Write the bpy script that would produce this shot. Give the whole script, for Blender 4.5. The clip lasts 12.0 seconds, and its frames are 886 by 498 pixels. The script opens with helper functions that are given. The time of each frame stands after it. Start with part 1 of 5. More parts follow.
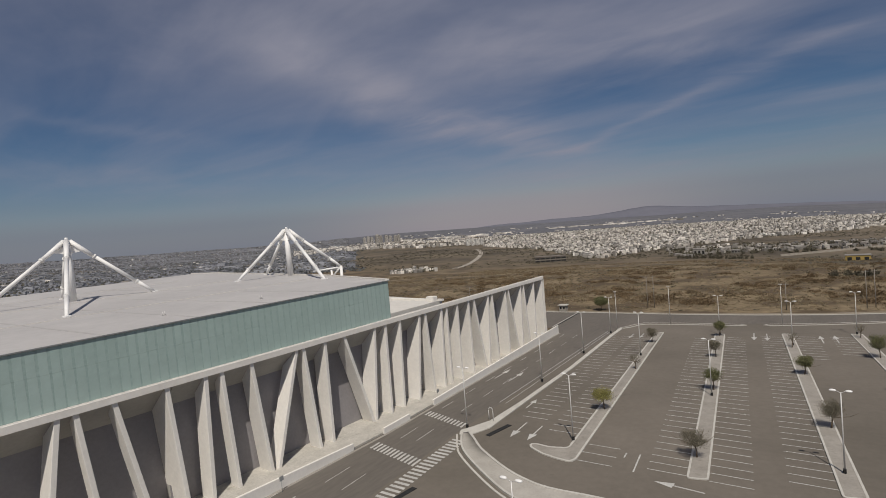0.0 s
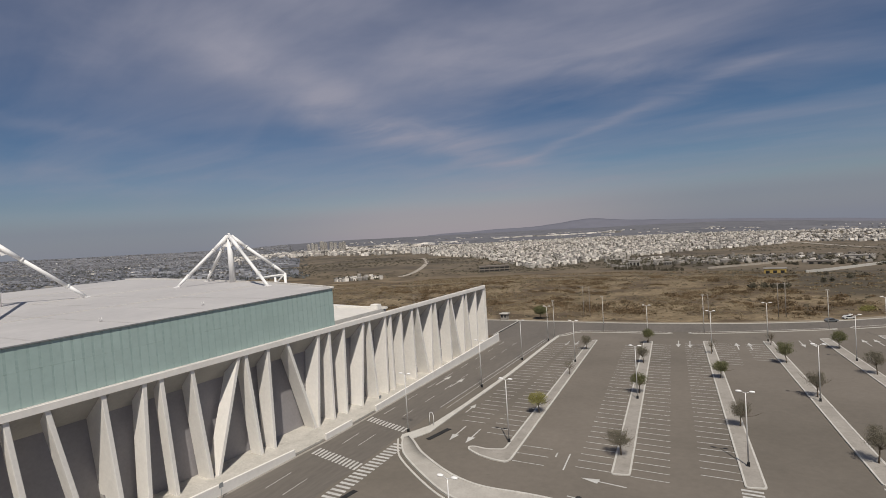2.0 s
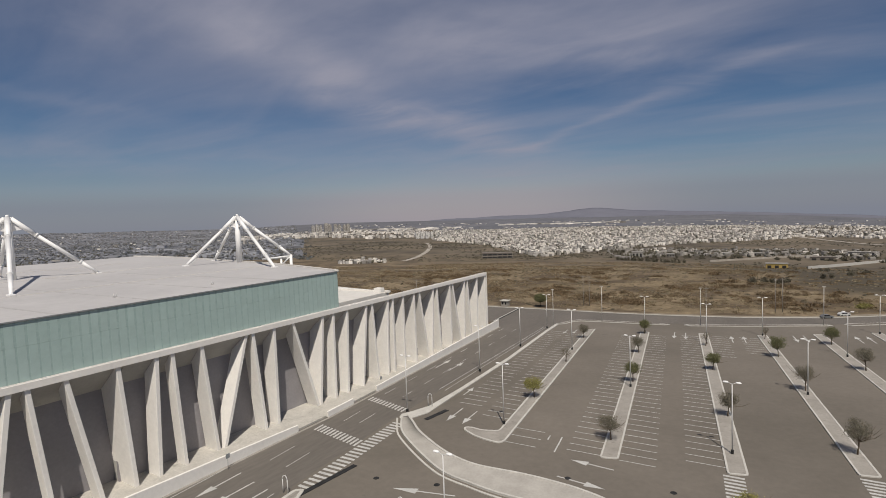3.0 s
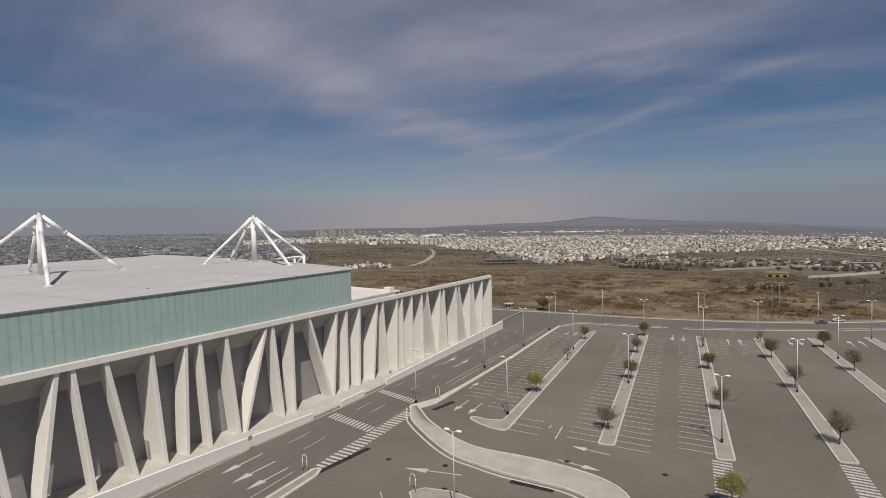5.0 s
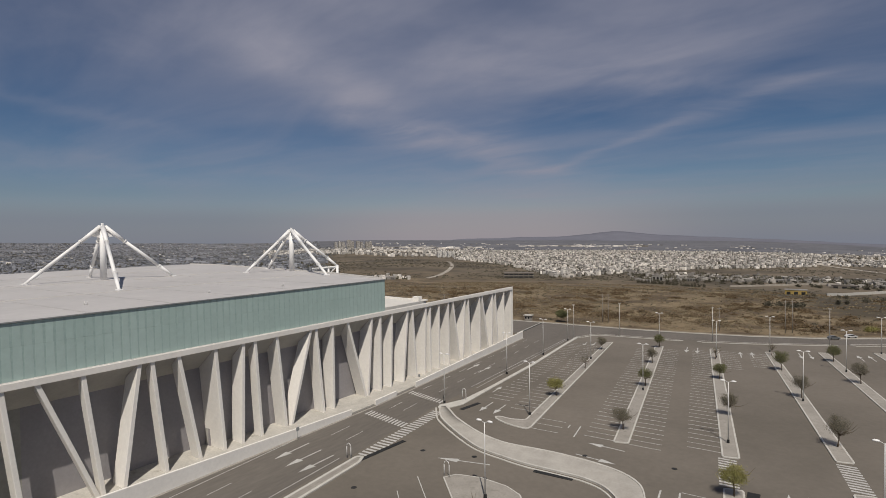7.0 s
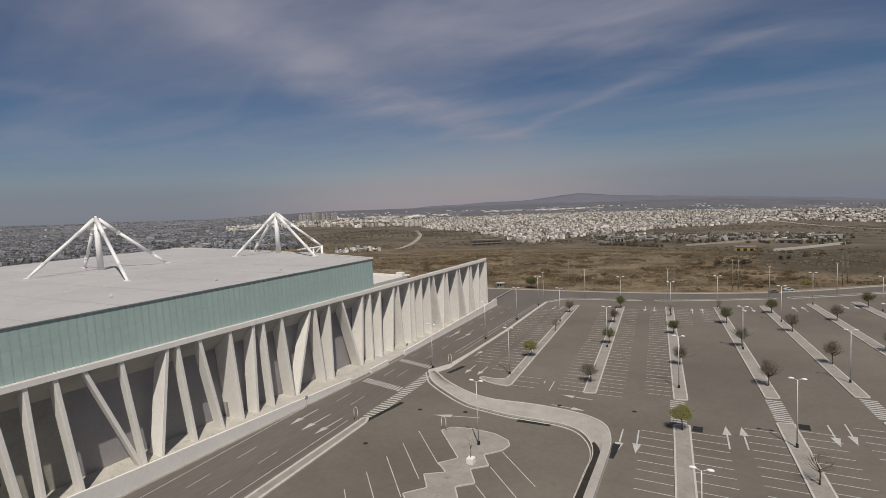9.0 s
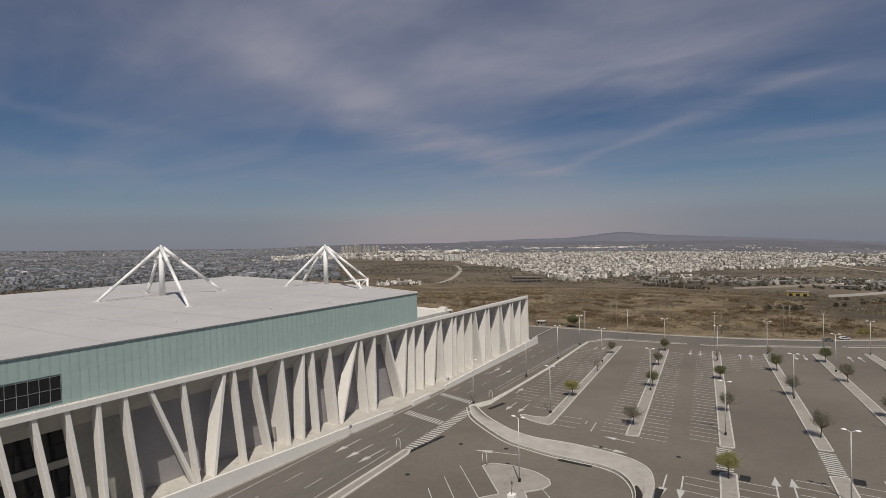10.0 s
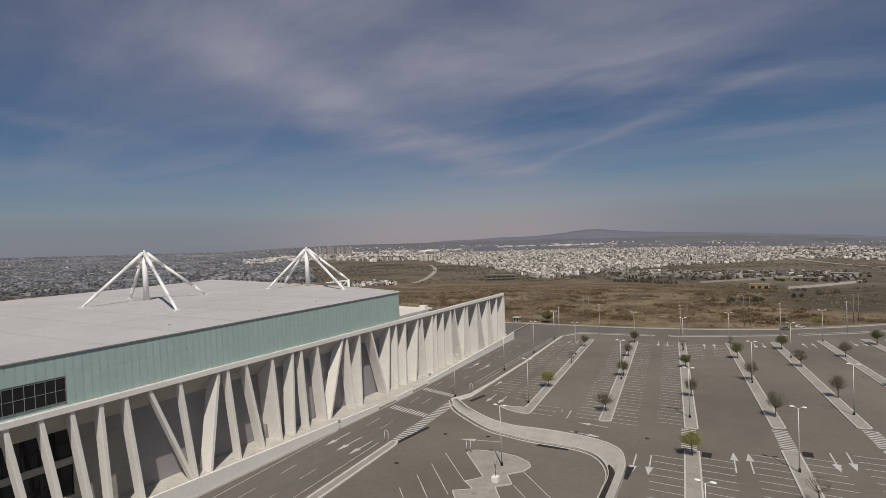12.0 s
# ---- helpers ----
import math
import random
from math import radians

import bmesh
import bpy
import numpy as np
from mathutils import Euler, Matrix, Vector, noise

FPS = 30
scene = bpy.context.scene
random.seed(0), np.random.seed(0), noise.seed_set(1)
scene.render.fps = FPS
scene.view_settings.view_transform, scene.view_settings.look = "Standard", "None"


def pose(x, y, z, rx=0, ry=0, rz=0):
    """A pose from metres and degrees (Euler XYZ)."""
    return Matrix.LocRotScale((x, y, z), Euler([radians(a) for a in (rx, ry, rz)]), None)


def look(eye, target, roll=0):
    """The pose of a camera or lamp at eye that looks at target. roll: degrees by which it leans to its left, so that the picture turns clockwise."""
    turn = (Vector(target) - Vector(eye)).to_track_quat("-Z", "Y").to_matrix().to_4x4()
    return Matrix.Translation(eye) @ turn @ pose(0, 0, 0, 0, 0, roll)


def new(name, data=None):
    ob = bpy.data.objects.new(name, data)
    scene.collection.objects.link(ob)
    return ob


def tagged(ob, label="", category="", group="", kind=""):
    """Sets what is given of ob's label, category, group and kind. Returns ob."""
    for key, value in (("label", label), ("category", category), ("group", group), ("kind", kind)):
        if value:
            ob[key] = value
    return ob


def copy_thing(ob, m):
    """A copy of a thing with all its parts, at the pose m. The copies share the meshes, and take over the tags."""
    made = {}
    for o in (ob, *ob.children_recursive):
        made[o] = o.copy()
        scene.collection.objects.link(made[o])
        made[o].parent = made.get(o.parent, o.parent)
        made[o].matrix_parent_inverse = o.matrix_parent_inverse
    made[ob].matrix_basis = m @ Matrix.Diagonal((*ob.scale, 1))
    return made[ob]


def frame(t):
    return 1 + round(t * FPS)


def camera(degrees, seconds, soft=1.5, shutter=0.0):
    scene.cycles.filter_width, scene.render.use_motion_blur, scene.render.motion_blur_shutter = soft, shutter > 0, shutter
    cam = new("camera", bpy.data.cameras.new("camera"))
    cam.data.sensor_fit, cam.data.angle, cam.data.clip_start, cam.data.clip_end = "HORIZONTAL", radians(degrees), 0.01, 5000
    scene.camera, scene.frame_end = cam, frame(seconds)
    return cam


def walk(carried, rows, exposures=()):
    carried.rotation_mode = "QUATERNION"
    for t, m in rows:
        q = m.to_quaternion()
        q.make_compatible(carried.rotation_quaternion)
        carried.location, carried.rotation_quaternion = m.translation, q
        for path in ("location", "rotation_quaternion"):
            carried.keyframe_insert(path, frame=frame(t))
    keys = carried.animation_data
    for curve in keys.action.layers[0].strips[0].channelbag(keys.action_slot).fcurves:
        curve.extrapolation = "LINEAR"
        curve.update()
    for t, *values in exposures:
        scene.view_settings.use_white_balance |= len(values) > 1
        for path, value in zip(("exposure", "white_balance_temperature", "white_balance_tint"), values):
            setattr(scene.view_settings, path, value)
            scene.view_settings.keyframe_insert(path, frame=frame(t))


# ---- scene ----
# Camera: a small aircraft that backs away beside the hall and climbs.
cam = camera(78.0, 12.0, soft=0.9)
PATH = [
    (0, (74.23, 18.87, 36.46), (62.405, 34.973, 35.630), -4.82),
    (0.1, (74.21, 18.84, 36.45), (63.332, 35.591, 35.417), -5.23),
    (0.2, (74.19, 18.81, 36.43), (64.196, 36.098, 35.226), -5.60),
    (0.3, (74.17, 18.79, 36.42), (64.845, 36.438, 35.087), -5.87),
    (0.4, (74.16, 18.79, 36.41), (65.136, 36.579, 35.025), -5.99),
    (0.5, (74.16, 18.78, 36.41), (65.188, 36.604, 35.014), -6.01),
    (1, (74.51, 18.47, 36.53), (65.713, 36.354, 34.872), -5.53),
    (1.5, (75.26, 17.65, 36.61), (66.084, 35.378, 35.337), -4.79),
    (2, (76.39, 16.34, 36.76), (66.221, 33.548, 36.089), -3.71),
    (2.5, (77.40, 15.13, 37.13), (66.836, 32.092, 36.315), -2.55),
    (3, (78.05, 14.04, 37.30), (67.748, 31.145, 36.091), -2.09),
    (4.8, (80.11, 8.74, 36.33), (70.113, 26.042, 35.437), -1.44),
    (5, (80.30, 8.07, 36.27), (69.901, 25.123, 35.325), -1.41),
    (5.5, (80.79, 6.05, 36.27), (69.579, 22.585, 35.329), -0.78),
    (6, (81.45, 3.76, 36.26), (70.674, 20.599, 35.684), -0.82),
    (6.5, (82.23, 1.21, 36.45), (71.283, 17.929, 35.688), -0.79),
    (7, (83.26, -1.72, 36.74), (72.345, 15.031, 36.264), -0.67),
    (7.2, (83.63, -2.94, 36.96), (73.082, 14.050, 36.570), -0.61),
    (8.8, (85.91, -12.81, 39.99), (76.310, 4.668, 38.401), -2.37),
    (9, (86.04, -13.72, 40.34), (76.200, 3.612, 38.633), -2.75),
    (9.5, (86.22, -15.54, 40.96), (75.004, 0.971, 39.708), -0.61),
    (10, (86.78, -17.34, 40.92), (75.723, -0.678, 40.536), -1.37),
    (10.5, (87.36, -19.08, 40.81), (77.218, -1.857, 40.176), -2.40),
    (11, (87.80, -20.57, 41.02), (77.783, -3.300, 39.810), -2.95),
    (11.5, (88.16, -21.90, 41.28), (77.927, -4.761, 40.038), -2.08),
    (12, (88.60, -23.41, 41.30), (78.361, -6.231, 40.874), -2.30),
]
walk(cam, [(t, look(eye, target, roll)) for t, eye, target, roll in PATH], exposures=[(0.0, -0.1), (0.5, -0.08), (1.0, -0.02), (1.5, 0.12), (2.5, 0.13), (5.5, 0.1), (6.5, 0.0), (12.0, 0.0)])

# ---- world, sun and exposure ----
SUN_WAY = Vector((0.58, -0.81, 0.0)).normalized()
SUN_UP = radians(57)
scene.view_settings.exposure = 0.0


def node(tree, kind, **sets):
    n = tree.nodes.new(kind)
    for key, value in sets.items():
        if key in n.inputs:
            n.inputs[key].default_value = value
    return n


def math_node(tree, op, a, b=None, clamp=False):
    n = tree.nodes.new("ShaderNodeMath")
    n.operation, n.use_clamp = op, clamp
    for i, v in enumerate((a, b)):
        if v is None:
            continue
        if isinstance(v, (int, float)):
            n.inputs[i].default_value = v
        else:
            tree.links.new(v, n.inputs[i])
    return n.outputs[0]


def ramp(tree, fac, stops, mode="LINEAR"):
    n = tree.nodes.new("ShaderNodeValToRGB")
    n.color_ramp.interpolation = mode
    while len(n.color_ramp.elements) < len(stops):
        n.color_ramp.elements.new(0.5)
    for e, (p, c) in zip(n.color_ramp.elements, stops):
        e.position = p
        e.color = (c, c, c, 1) if isinstance(c, (int, float)) else (*c, 1)
    tree.links.new(fac, n.inputs[0])
    return n.outputs[0]


def blend(tree, fac, a, b, kind="MIX"):
    n = tree.nodes.new("ShaderNodeMix")
    n.data_type, n.blend_type = "RGBA", kind
    for i, v in ((0, fac), (6, a), (7, b)):
        if isinstance(v, (int, float)):
            n.inputs[i].default_value = v
        elif isinstance(v, tuple):
            n.inputs[i].default_value = (*v, 1) if len(v) == 3 else v
        else:
            tree.links.new(v, n.inputs[i])
    return n.outputs[2]


def build_world():
    world = bpy.data.worlds.new("sky")
    scene.world = world
    world.use_nodes = True
    t = world.node_tree
    t.nodes.clear()
    sky = t.nodes.new("ShaderNodeTexSky")
    sky.sky_type, sky.sun_disc = "NISHITA", False
    sky.sun_elevation = SUN_UP
    sky.sun_rotation = math.atan2(SUN_WAY.x, SUN_WAY.y)
    sky.altitude, sky.air_density, sky.dust_density, sky.ozone_density = 1800, 1.0, 0.4, 2.0
    hsv = node(t, "ShaderNodeHueSaturation", Hue=0.504, Saturation=SKY_SAT, Value=1.0)
    t.links.new(sky.outputs[0], hsv.inputs["Color"])
    co = t.nodes.new("ShaderNodeTexCoord").outputs["Generated"]
    sep = t.nodes.new("ShaderNodeSeparateXYZ")
    t.links.new(co, sep.inputs[0])
    up = math_node(t, "MAXIMUM", math_node(t, "ADD", sep.outputs[2], 0.022), 0.0)
    lift = math_node(t, "ADD", up, 0.10)
    flat = t.nodes.new("ShaderNodeCombineXYZ")
    t.links.new(math_node(t, "DIVIDE", sep.outputs[0], lift), flat.inputs[0])
    t.links.new(math_node(t, "DIVIDE", sep.outputs[1], lift), flat.inputs[1])

    def veil(turn, sx, sy, scale, detail, dist, shift):
        m = t.nodes.new("ShaderNodeMapping")
        m.inputs["Rotation"].default_value = (0, 0, radians(turn))
        m.inputs["Scale"].default_value = (sx, sy, 1)
        m.inputs["Location"].default_value = shift
        t.links.new(flat.outputs[0], m.inputs[0])
        n = node(t, "ShaderNodeTexNoise", Scale=scale, Detail=detail, Roughness=0.55, Distortion=dist)
        t.links.new(m.outputs[0], n.inputs[0])
        return n.outputs[0]

    # heading (degrees to the left of +y) and height of each way, bent a little by noise
    head = math_node(t, "MULTIPLY", math_node(t, "ARCTAN2", math_node(t, "MULTIPLY", sep.outputs[0], -1.0), sep.outputs[1]), 57.2958)
    rise = math_node(t, "MULTIPLY", math_node(t, "ARCSINE", sep.outputs[2]), 57.2958)
    wob = math_node(t, "SUBTRACT", veil(30, 0.5, 1.0, 0.9, 6, 0.4, (1, 3, 0)), 0.5)
    rise = math_node(t, "ADD", rise, math_node(t, "MULTIPLY", wob, 7.0))

    def wisp_band(a0, e0, a1, e1, width, amount):
        """A long cirrus band from one heading and height to another."""
        k = (e1 - e0) / (a1 - a0)
        mid = math_node(t, "ADD", math_node(t, "MULTIPLY", head, k), e0 - k * a0)
        d = math_node(t, "DIVIDE", math_node(t, "SUBTRACT", rise, mid), width)
        g = math_node(t, "EXPONENT", math_node(t, "MULTIPLY", math_node(t, "MULTIPLY", d, d), -1.0))
        lo, hi = min(a0, a1), max(a0, a1)
        u = math_node(t, "DIVIDE", math_node(t, "SUBTRACT", head, (lo + hi) / 2), (hi - lo) / 2)
        along = math_node(t, "EXPONENT", math_node(t, "MULTIPLY", math_node(t, "POWER", math_node(t, "ABSOLUTE", u), 4.0), -0.8))
        return math_node(t, "MULTIPLY", math_node(t, "MULTIPLY", g, along), amount)

    streak = ramp(t, veil(52, 0.45, 1.0, 1.5, 10, 0.9, (2.3, 1.1, 0)), [(0.38, 0.0), (0.72, 1.0)], "EASE")
    fibre = ramp(t, veil(48, 0.7, 1.2, 2.6, 11, 0.8, (0.3, 4.2, 0)), [(0.28, 0.45), (0.70, 1.0)], "EASE")
    broad = ramp(t, veil(50, 0.5, 1.0, 0.75, 6, 0.4, (0.9, 0.2, 0)), [(0.34, 0.0), (0.68, 1.0)], "EASE")
    main = 0.0
    for way in (
        (53.3, 17.9, 34.6, 12.4, 2.33, 0.42),
        (41.7, 12.3, 20.1, 5.7, 1.80, 0.52),
        (44.0, 16.1, 38.2, 15.1, 1.38, 0.10),
        (24.6, 5.6, 8.5, 11.8, 0.48, 0.30),
        (11.0, 11.0, -3.3, 13.4, 0.58, 0.30),
        (18.4, 14.6, -6.9, 12.2, 1.06, 0.26),
        (73.6, 6.5, 53.8, 5.9, 0.79, 0.22),
        (41.7, 9.8, 33.4, 9.5, 0.64, 0.20),
        (22.9, 4.1, -6.9, 1.9, 0.85, 0.24),
        (74.3, 12.5, 58.3, 10.1, 0.64, 0.16),
        (34.6, 18.3, 5.1, 16.5, 1.59, 0.30),
        (16.2, 10.2, -6.9, 7.9, 0.53, 0.14),
        (34.6, 16.2, 7.5, 14.1, 2.01, 0.22),
        (31.1, 9.2, 9.9, 9.1, 1.27, 0.16),
        (62.5, 3.2, 32.3, 3.0, 0.53, 0.14),
        (38.0, 4.6, 2.0, 3.4, 0.70, 0.26),
        (30.0, 6.4, -8.0, 5.2, 0.60, 0.16),
        (80.0, 8.2, 60.0, 7.0, 0.60, 0.14),
    ):
        main = math_node(t, "ADD", wisp_band(*way), main)
    main = math_node(t, "MULTIPLY", main, fibre)
    high = ramp(t, sep.outputs[2], [(0.17, 0.0), (0.36, 0.9), (1.0, 0.7)], "EASE")
    ahead = math_node(t, "DIVIDE", math_node(t, "SUBTRACT", head, 28.0), 36.0)
    high = math_node(t, "MULTIPLY", high, math_node(t, "ADD", math_node(t, "MULTIPLY", math_node(t, "EXPONENT", math_node(t, "MULTIPLY", math_node(t, "MULTIPLY", ahead, ahead), -1.0)), 0.8), 0.2))
    cloud = math_node(t, "ADD", math_node(t, "MULTIPLY", broad, 0.24), math_node(t, "MULTIPLY", streak, 0.20))
    cloud = math_node(t, "ADD", cloud, main)
    cloud = math_node(t, "ADD", cloud, math_node(t, "MULTIPLY", high, math_node(t, "ADD", math_node(t, "MULTIPLY", broad, 0.5), 0.35)), True)
    thin = ramp(t, up, [(0.02, 0.35), (0.14, 1.0), (1.0, 1.0)])
    cloud = math_node(t, "MULTIPLY", cloud, thin, True)
    k = 1.0 / SKY_STRENGTH
    cloud_col = tuple(c * k for c in CLOUD)
    mid_way = ramp(t, math_node(t, "DIVIDE", math_node(t, "ABSOLUTE", math_node(t, "SUBTRACT", head, 29.0)), 55.0, True), [(0.08, 0.0), (0.5, 1.0)], "EASE")
    haze_col = blend(t, mid_way, tuple(c * k for c in HAZE), tuple(c * k for c in SIDE_HAZE))
    col = blend(t, math_node(t, "MULTIPLY", cloud, 0.95), hsv.outputs[0], cloud_col)
    low = ramp(t, up, [(0.0, 0.95), (0.05, 0.82), (0.088, 0.36), (0.13, 0.1), (0.19, 0.0)], "EASE")
    col = blend(t, low, col, haze_col)
    bg = node(t, "ShaderNodeBackground", Strength=SKY_STRENGTH)
    out = t.nodes.new("ShaderNodeOutputWorld")
    t.links.new(col, bg.inputs[0])
    t.links.new(bg.outputs[0], out.inputs[0])


SKY_STRENGTH, SKY_SAT = 0.0425, 1.2
CLOUD, HAZE, SIDE_HAZE = (0.276, 0.277, 0.340), (0.298, 0.270, 0.302), (0.186, 0.201, 0.250)
build_world()

sun_data = bpy.data.lights.new("sun", "SUN")
sun_data.energy, sun_data.angle, sun_data.color = 3.9, radians(0.55), (1.0, 0.935, 0.845)
sun = new("sun", sun_data)
sun.matrix_world = look((0, 0, 300), tuple(Vector((0, 0, 300)) - (SUN_WAY * math.cos(SUN_UP) + Vector((0, 0, math.sin(SUN_UP))))))

# ---- materials ----
def material(name, colours, rough=0.8, scale=1.0, fine=12.0, fine_amount=0.25, bump=0.15, per_object=0.0, per_island=0.0, metallic=0.0, stretch=(1, 1, 1), spots=None):
    """A surface whose colour drifts between two tones at a broad and a fine scale."""
    m = bpy.data.materials.new(name)
    m.use_nodes = True
    t = m.node_tree
    b = t.nodes["Principled BSDF"]
    co = t.nodes.new("ShaderNodeNewGeometry").outputs["Position"]
    mp = t.nodes.new("ShaderNodeMapping")
    mp.inputs["Scale"].default_value = stretch
    t.links.new(co, mp.inputs[0])
    broad = node(t, "ShaderNodeTexNoise", Scale=scale, Detail=6, Roughness=0.6)
    small = node(t, "ShaderNodeTexNoise", Scale=fine, Detail=5, Roughness=0.65)
    for n in (broad, small):
        t.links.new(mp.outputs[0], n.inputs[0])
    fac = ramp(t, broad.outputs[0], [(0.32, 0.0), (0.68, 1.0)])
    col = blend(t, fac, colours[0], colours[1])
    grain = ramp(t, small.outputs[0], [(0.3, 1 - fine_amount), (0.7, 1 + fine_amount)])
    col = blend(t, 1.0, col, grain, "MULTIPLY")
    if spots:
        colour, lo, hi, sp = spots
        n = node(t, "ShaderNodeTexNoise", Scale=sp, Detail=4, Roughness=0.6)
        t.links.new(co, n.inputs[0])
        col = blend(t, ramp(t, n.outputs[0], [(lo, 0.0), (hi, 1.0)]), col, colour)
    if per_object or per_island:
        src = t.nodes.new("ShaderNodeObjectInfo").outputs["Random"] if per_object else t.nodes.new("ShaderNodeNewGeometry").outputs["Random Per Island"]
        a = per_object or per_island
        col = blend(t, 1.0, col, ramp(t, src, [(0.0, 1 - a), (1.0, 1 + a)]), "MULTIPLY")
    t.links.new(col, b.inputs["Base Color"])
    b.inputs["Roughness"].default_value, b.inputs["Metallic"].default_value = rough, metallic
    b.inputs["Specular IOR Level"].default_value = 0.3
    if bump:
        bp = node(t, "ShaderNodeBump", Strength=bump, Distance=0.02)
        t.links.new(small.outputs[0], bp.inputs["Height"])
        t.links.new(bp.outputs[0], b.inputs["Normal"])
    return m


ASPHALT = material("asphalt", ((0.122, 0.107, 0.088), (0.172, 0.150, 0.125)), 0.9, 0.03, 0.9, 0.07, 0.05, spots=((0.115, 0.102, 0.086), 0.66, 0.76, 0.3))
ROAD = material("road_asphalt", ((0.120, 0.107, 0.093), (0.144, 0.128, 0.111)), 0.88, 0.08, 1.4, 0.12, 0.1, stretch=(1, 0.2, 1), spots=((0.15, 0.14, 0.125), 0.68, 0.74, 0.5))
CONCRETE = material("island_concrete", ((0.255, 0.234, 0.205), (0.325, 0.30, 0.265)), 0.88, 0.3, 4, 0.10, 0.15, spots=((0.21, 0.192, 0.165), 0.58, 0.74, 0.9))
PALEBED = material("pale_walk_concrete", ((0.33, 0.308, 0.275), (0.41, 0.385, 0.345)), 0.85, 0.3, 3, 0.08, 0.1)
KERB = material("kerb_concrete", ((0.43, 0.41, 0.37), (0.52, 0.50, 0.455)), 0.8, 0.6, 6, 0.12, 0.2)
PAINT = material("road_paint", ((0.38, 0.37, 0.345), (0.52, 0.51, 0.48)), 0.7, 0.5, 7, 0.2, 0.0)
WHITE = material("white_concrete", ((0.715, 0.685, 0.635), (0.78, 0.75, 0.70)), 0.75, 0.12, 1.5, 0.05, 0.08, per_object=0.02)
WALL = material("recess_wall", ((0.262, 0.248, 0.252), (0.31, 0.293, 0.297)), 0.85, 0.15, 2.0, 0.06, 0.1)
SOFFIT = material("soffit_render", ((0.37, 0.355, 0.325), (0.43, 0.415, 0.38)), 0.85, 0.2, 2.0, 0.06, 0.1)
ROOF = material("roof_membrane", ((0.395, 0.38, 0.372), (0.455, 0.438, 0.426)), 0.7, 0.05, 0.7, 0.05, 0.05, spots=((0.48, 0.462, 0.445), 0.6, 0.72, 0.07))
RECESS = material("olive_grey_render", ((0.272, 0.262, 0.232), (0.325, 0.312, 0.278)), 0.85, 0.2, 2.0, 0.08, 0.1, spots=((0.245, 0.234, 0.205), 0.58, 0.72, 0.35))
LOWROOF = material("low_roof", ((0.55, 0.525, 0.48), (0.63, 0.605, 0.565)), 0.75, 0.08, 1.0, 0.06, 0.05)
STEEL = material("white_painted_steel", ((0.74, 0.73, 0.71), (0.80, 0.79, 0.77)), 0.45, 0.4, 4, 0.03, 0.0)
POLE = material("galvanised_steel", ((0.55, 0.54, 0.52), (0.62, 0.61, 0.59)), 0.5, 0.6, 6, 0.06, 0.0, metallic=0.2)
DARK = material("dark_metal", ((0.016, 0.016, 0.016), (0.028, 0.028, 0.028)), 0.85, 0.6, 6, 0.2, 0.0)
# near-black colour that stands for the shade in the bank's trench
TRENCH_SHADE = material("trench_shade", ((0.022, 0.019, 0.016), (0.040, 0.034, 0.028)), 0.95, 0.8, 6, 0.3, 0.3)
BARK = material("bark", ((0.10, 0.075, 0.05), (0.15, 0.115, 0.08)), 0.9, 2, 14, 0.3, 0.3)
LEAF = material("green_leaves", ((0.100, 0.103, 0.045), (0.15, 0.148, 0.07)), 0.75, 0.8, 6, 0.3, 0.0, per_island=0.45)
DRYLEAF = material("brownish_leaves", ((0.125, 0.112, 0.080), (0.18, 0.162, 0.118)), 0.8, 0.8, 6, 0.3, 0.0, per_island=0.4)
YELLEAF = material("yellow_green_leaves", ((0.200, 0.190, 0.060), (0.275, 0.25, 0.09)), 0.8, 0.8, 6, 0.3, 0.0, per_island=0.4)
SCRUB = material("scrub_leaves", ((0.160, 0.120, 0.074), (0.225, 0.170, 0.105)), 0.9, 0.02, 3, 0.3, 0.0, per_island=0.45)
RUST = material("russet_leaves", ((0.120, 0.084, 0.047), (0.178, 0.126, 0.072)), 0.9, 0.05, 3, 0.3, 0.0, per_island=0.4)
STALK = material("dry_grass_tufts", ((0.20, 0.165, 0.105), (0.29, 0.24, 0.16)), 0.9, 0.02, 3, 0.3, 0.0, per_island=0.35)
FARTREE = material("far_trees", ((0.082, 0.074, 0.052), (0.125, 0.112, 0.08)), 0.9, 0.02, 2, 0.3, 0.0, per_island=0.4)
HOUSE = material("rendered_house", ((0.40, 0.365, 0.32), (0.62, 0.585, 0.535)), 0.85, 0.02, 0.6, 0.1, 0.0, per_island=0.7)
DULLHOUSE = material("dull_house", ((0.17, 0.155, 0.135), (0.36, 0.335, 0.30)), 0.9, 0.03, 0.8, 0.2, 0.0, per_island=0.5)
# valley houses, trees and floor: distance haze put into pale blue-grey colours
HAZEHOUSE = material("hazed_house", ((0.195, 0.200, 0.218), (0.30, 0.30, 0.312)), 0.85, 0.006, 0.6, 0.12, 0.0, per_island=0.5)
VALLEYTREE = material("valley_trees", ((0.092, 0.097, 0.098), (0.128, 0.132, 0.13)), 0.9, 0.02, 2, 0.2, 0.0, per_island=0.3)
VALLEY = material("hazed_valley_floor", ((0.118, 0.122, 0.136), (0.168, 0.171, 0.184)), 0.95, 0.004, 0.03, 0.3, 0.0)
SHED = material("shed_render", ((0.20, 0.185, 0.165), (0.32, 0.30, 0.27)), 0.85, 0.1, 1, 0.15, 0.0, per_object=0.2)
YELLOW = material("yellow_render", ((0.36, 0.255, 0.075), (0.42, 0.30, 0.10)), 0.8, 0.2, 2, 0.1, 0.0)
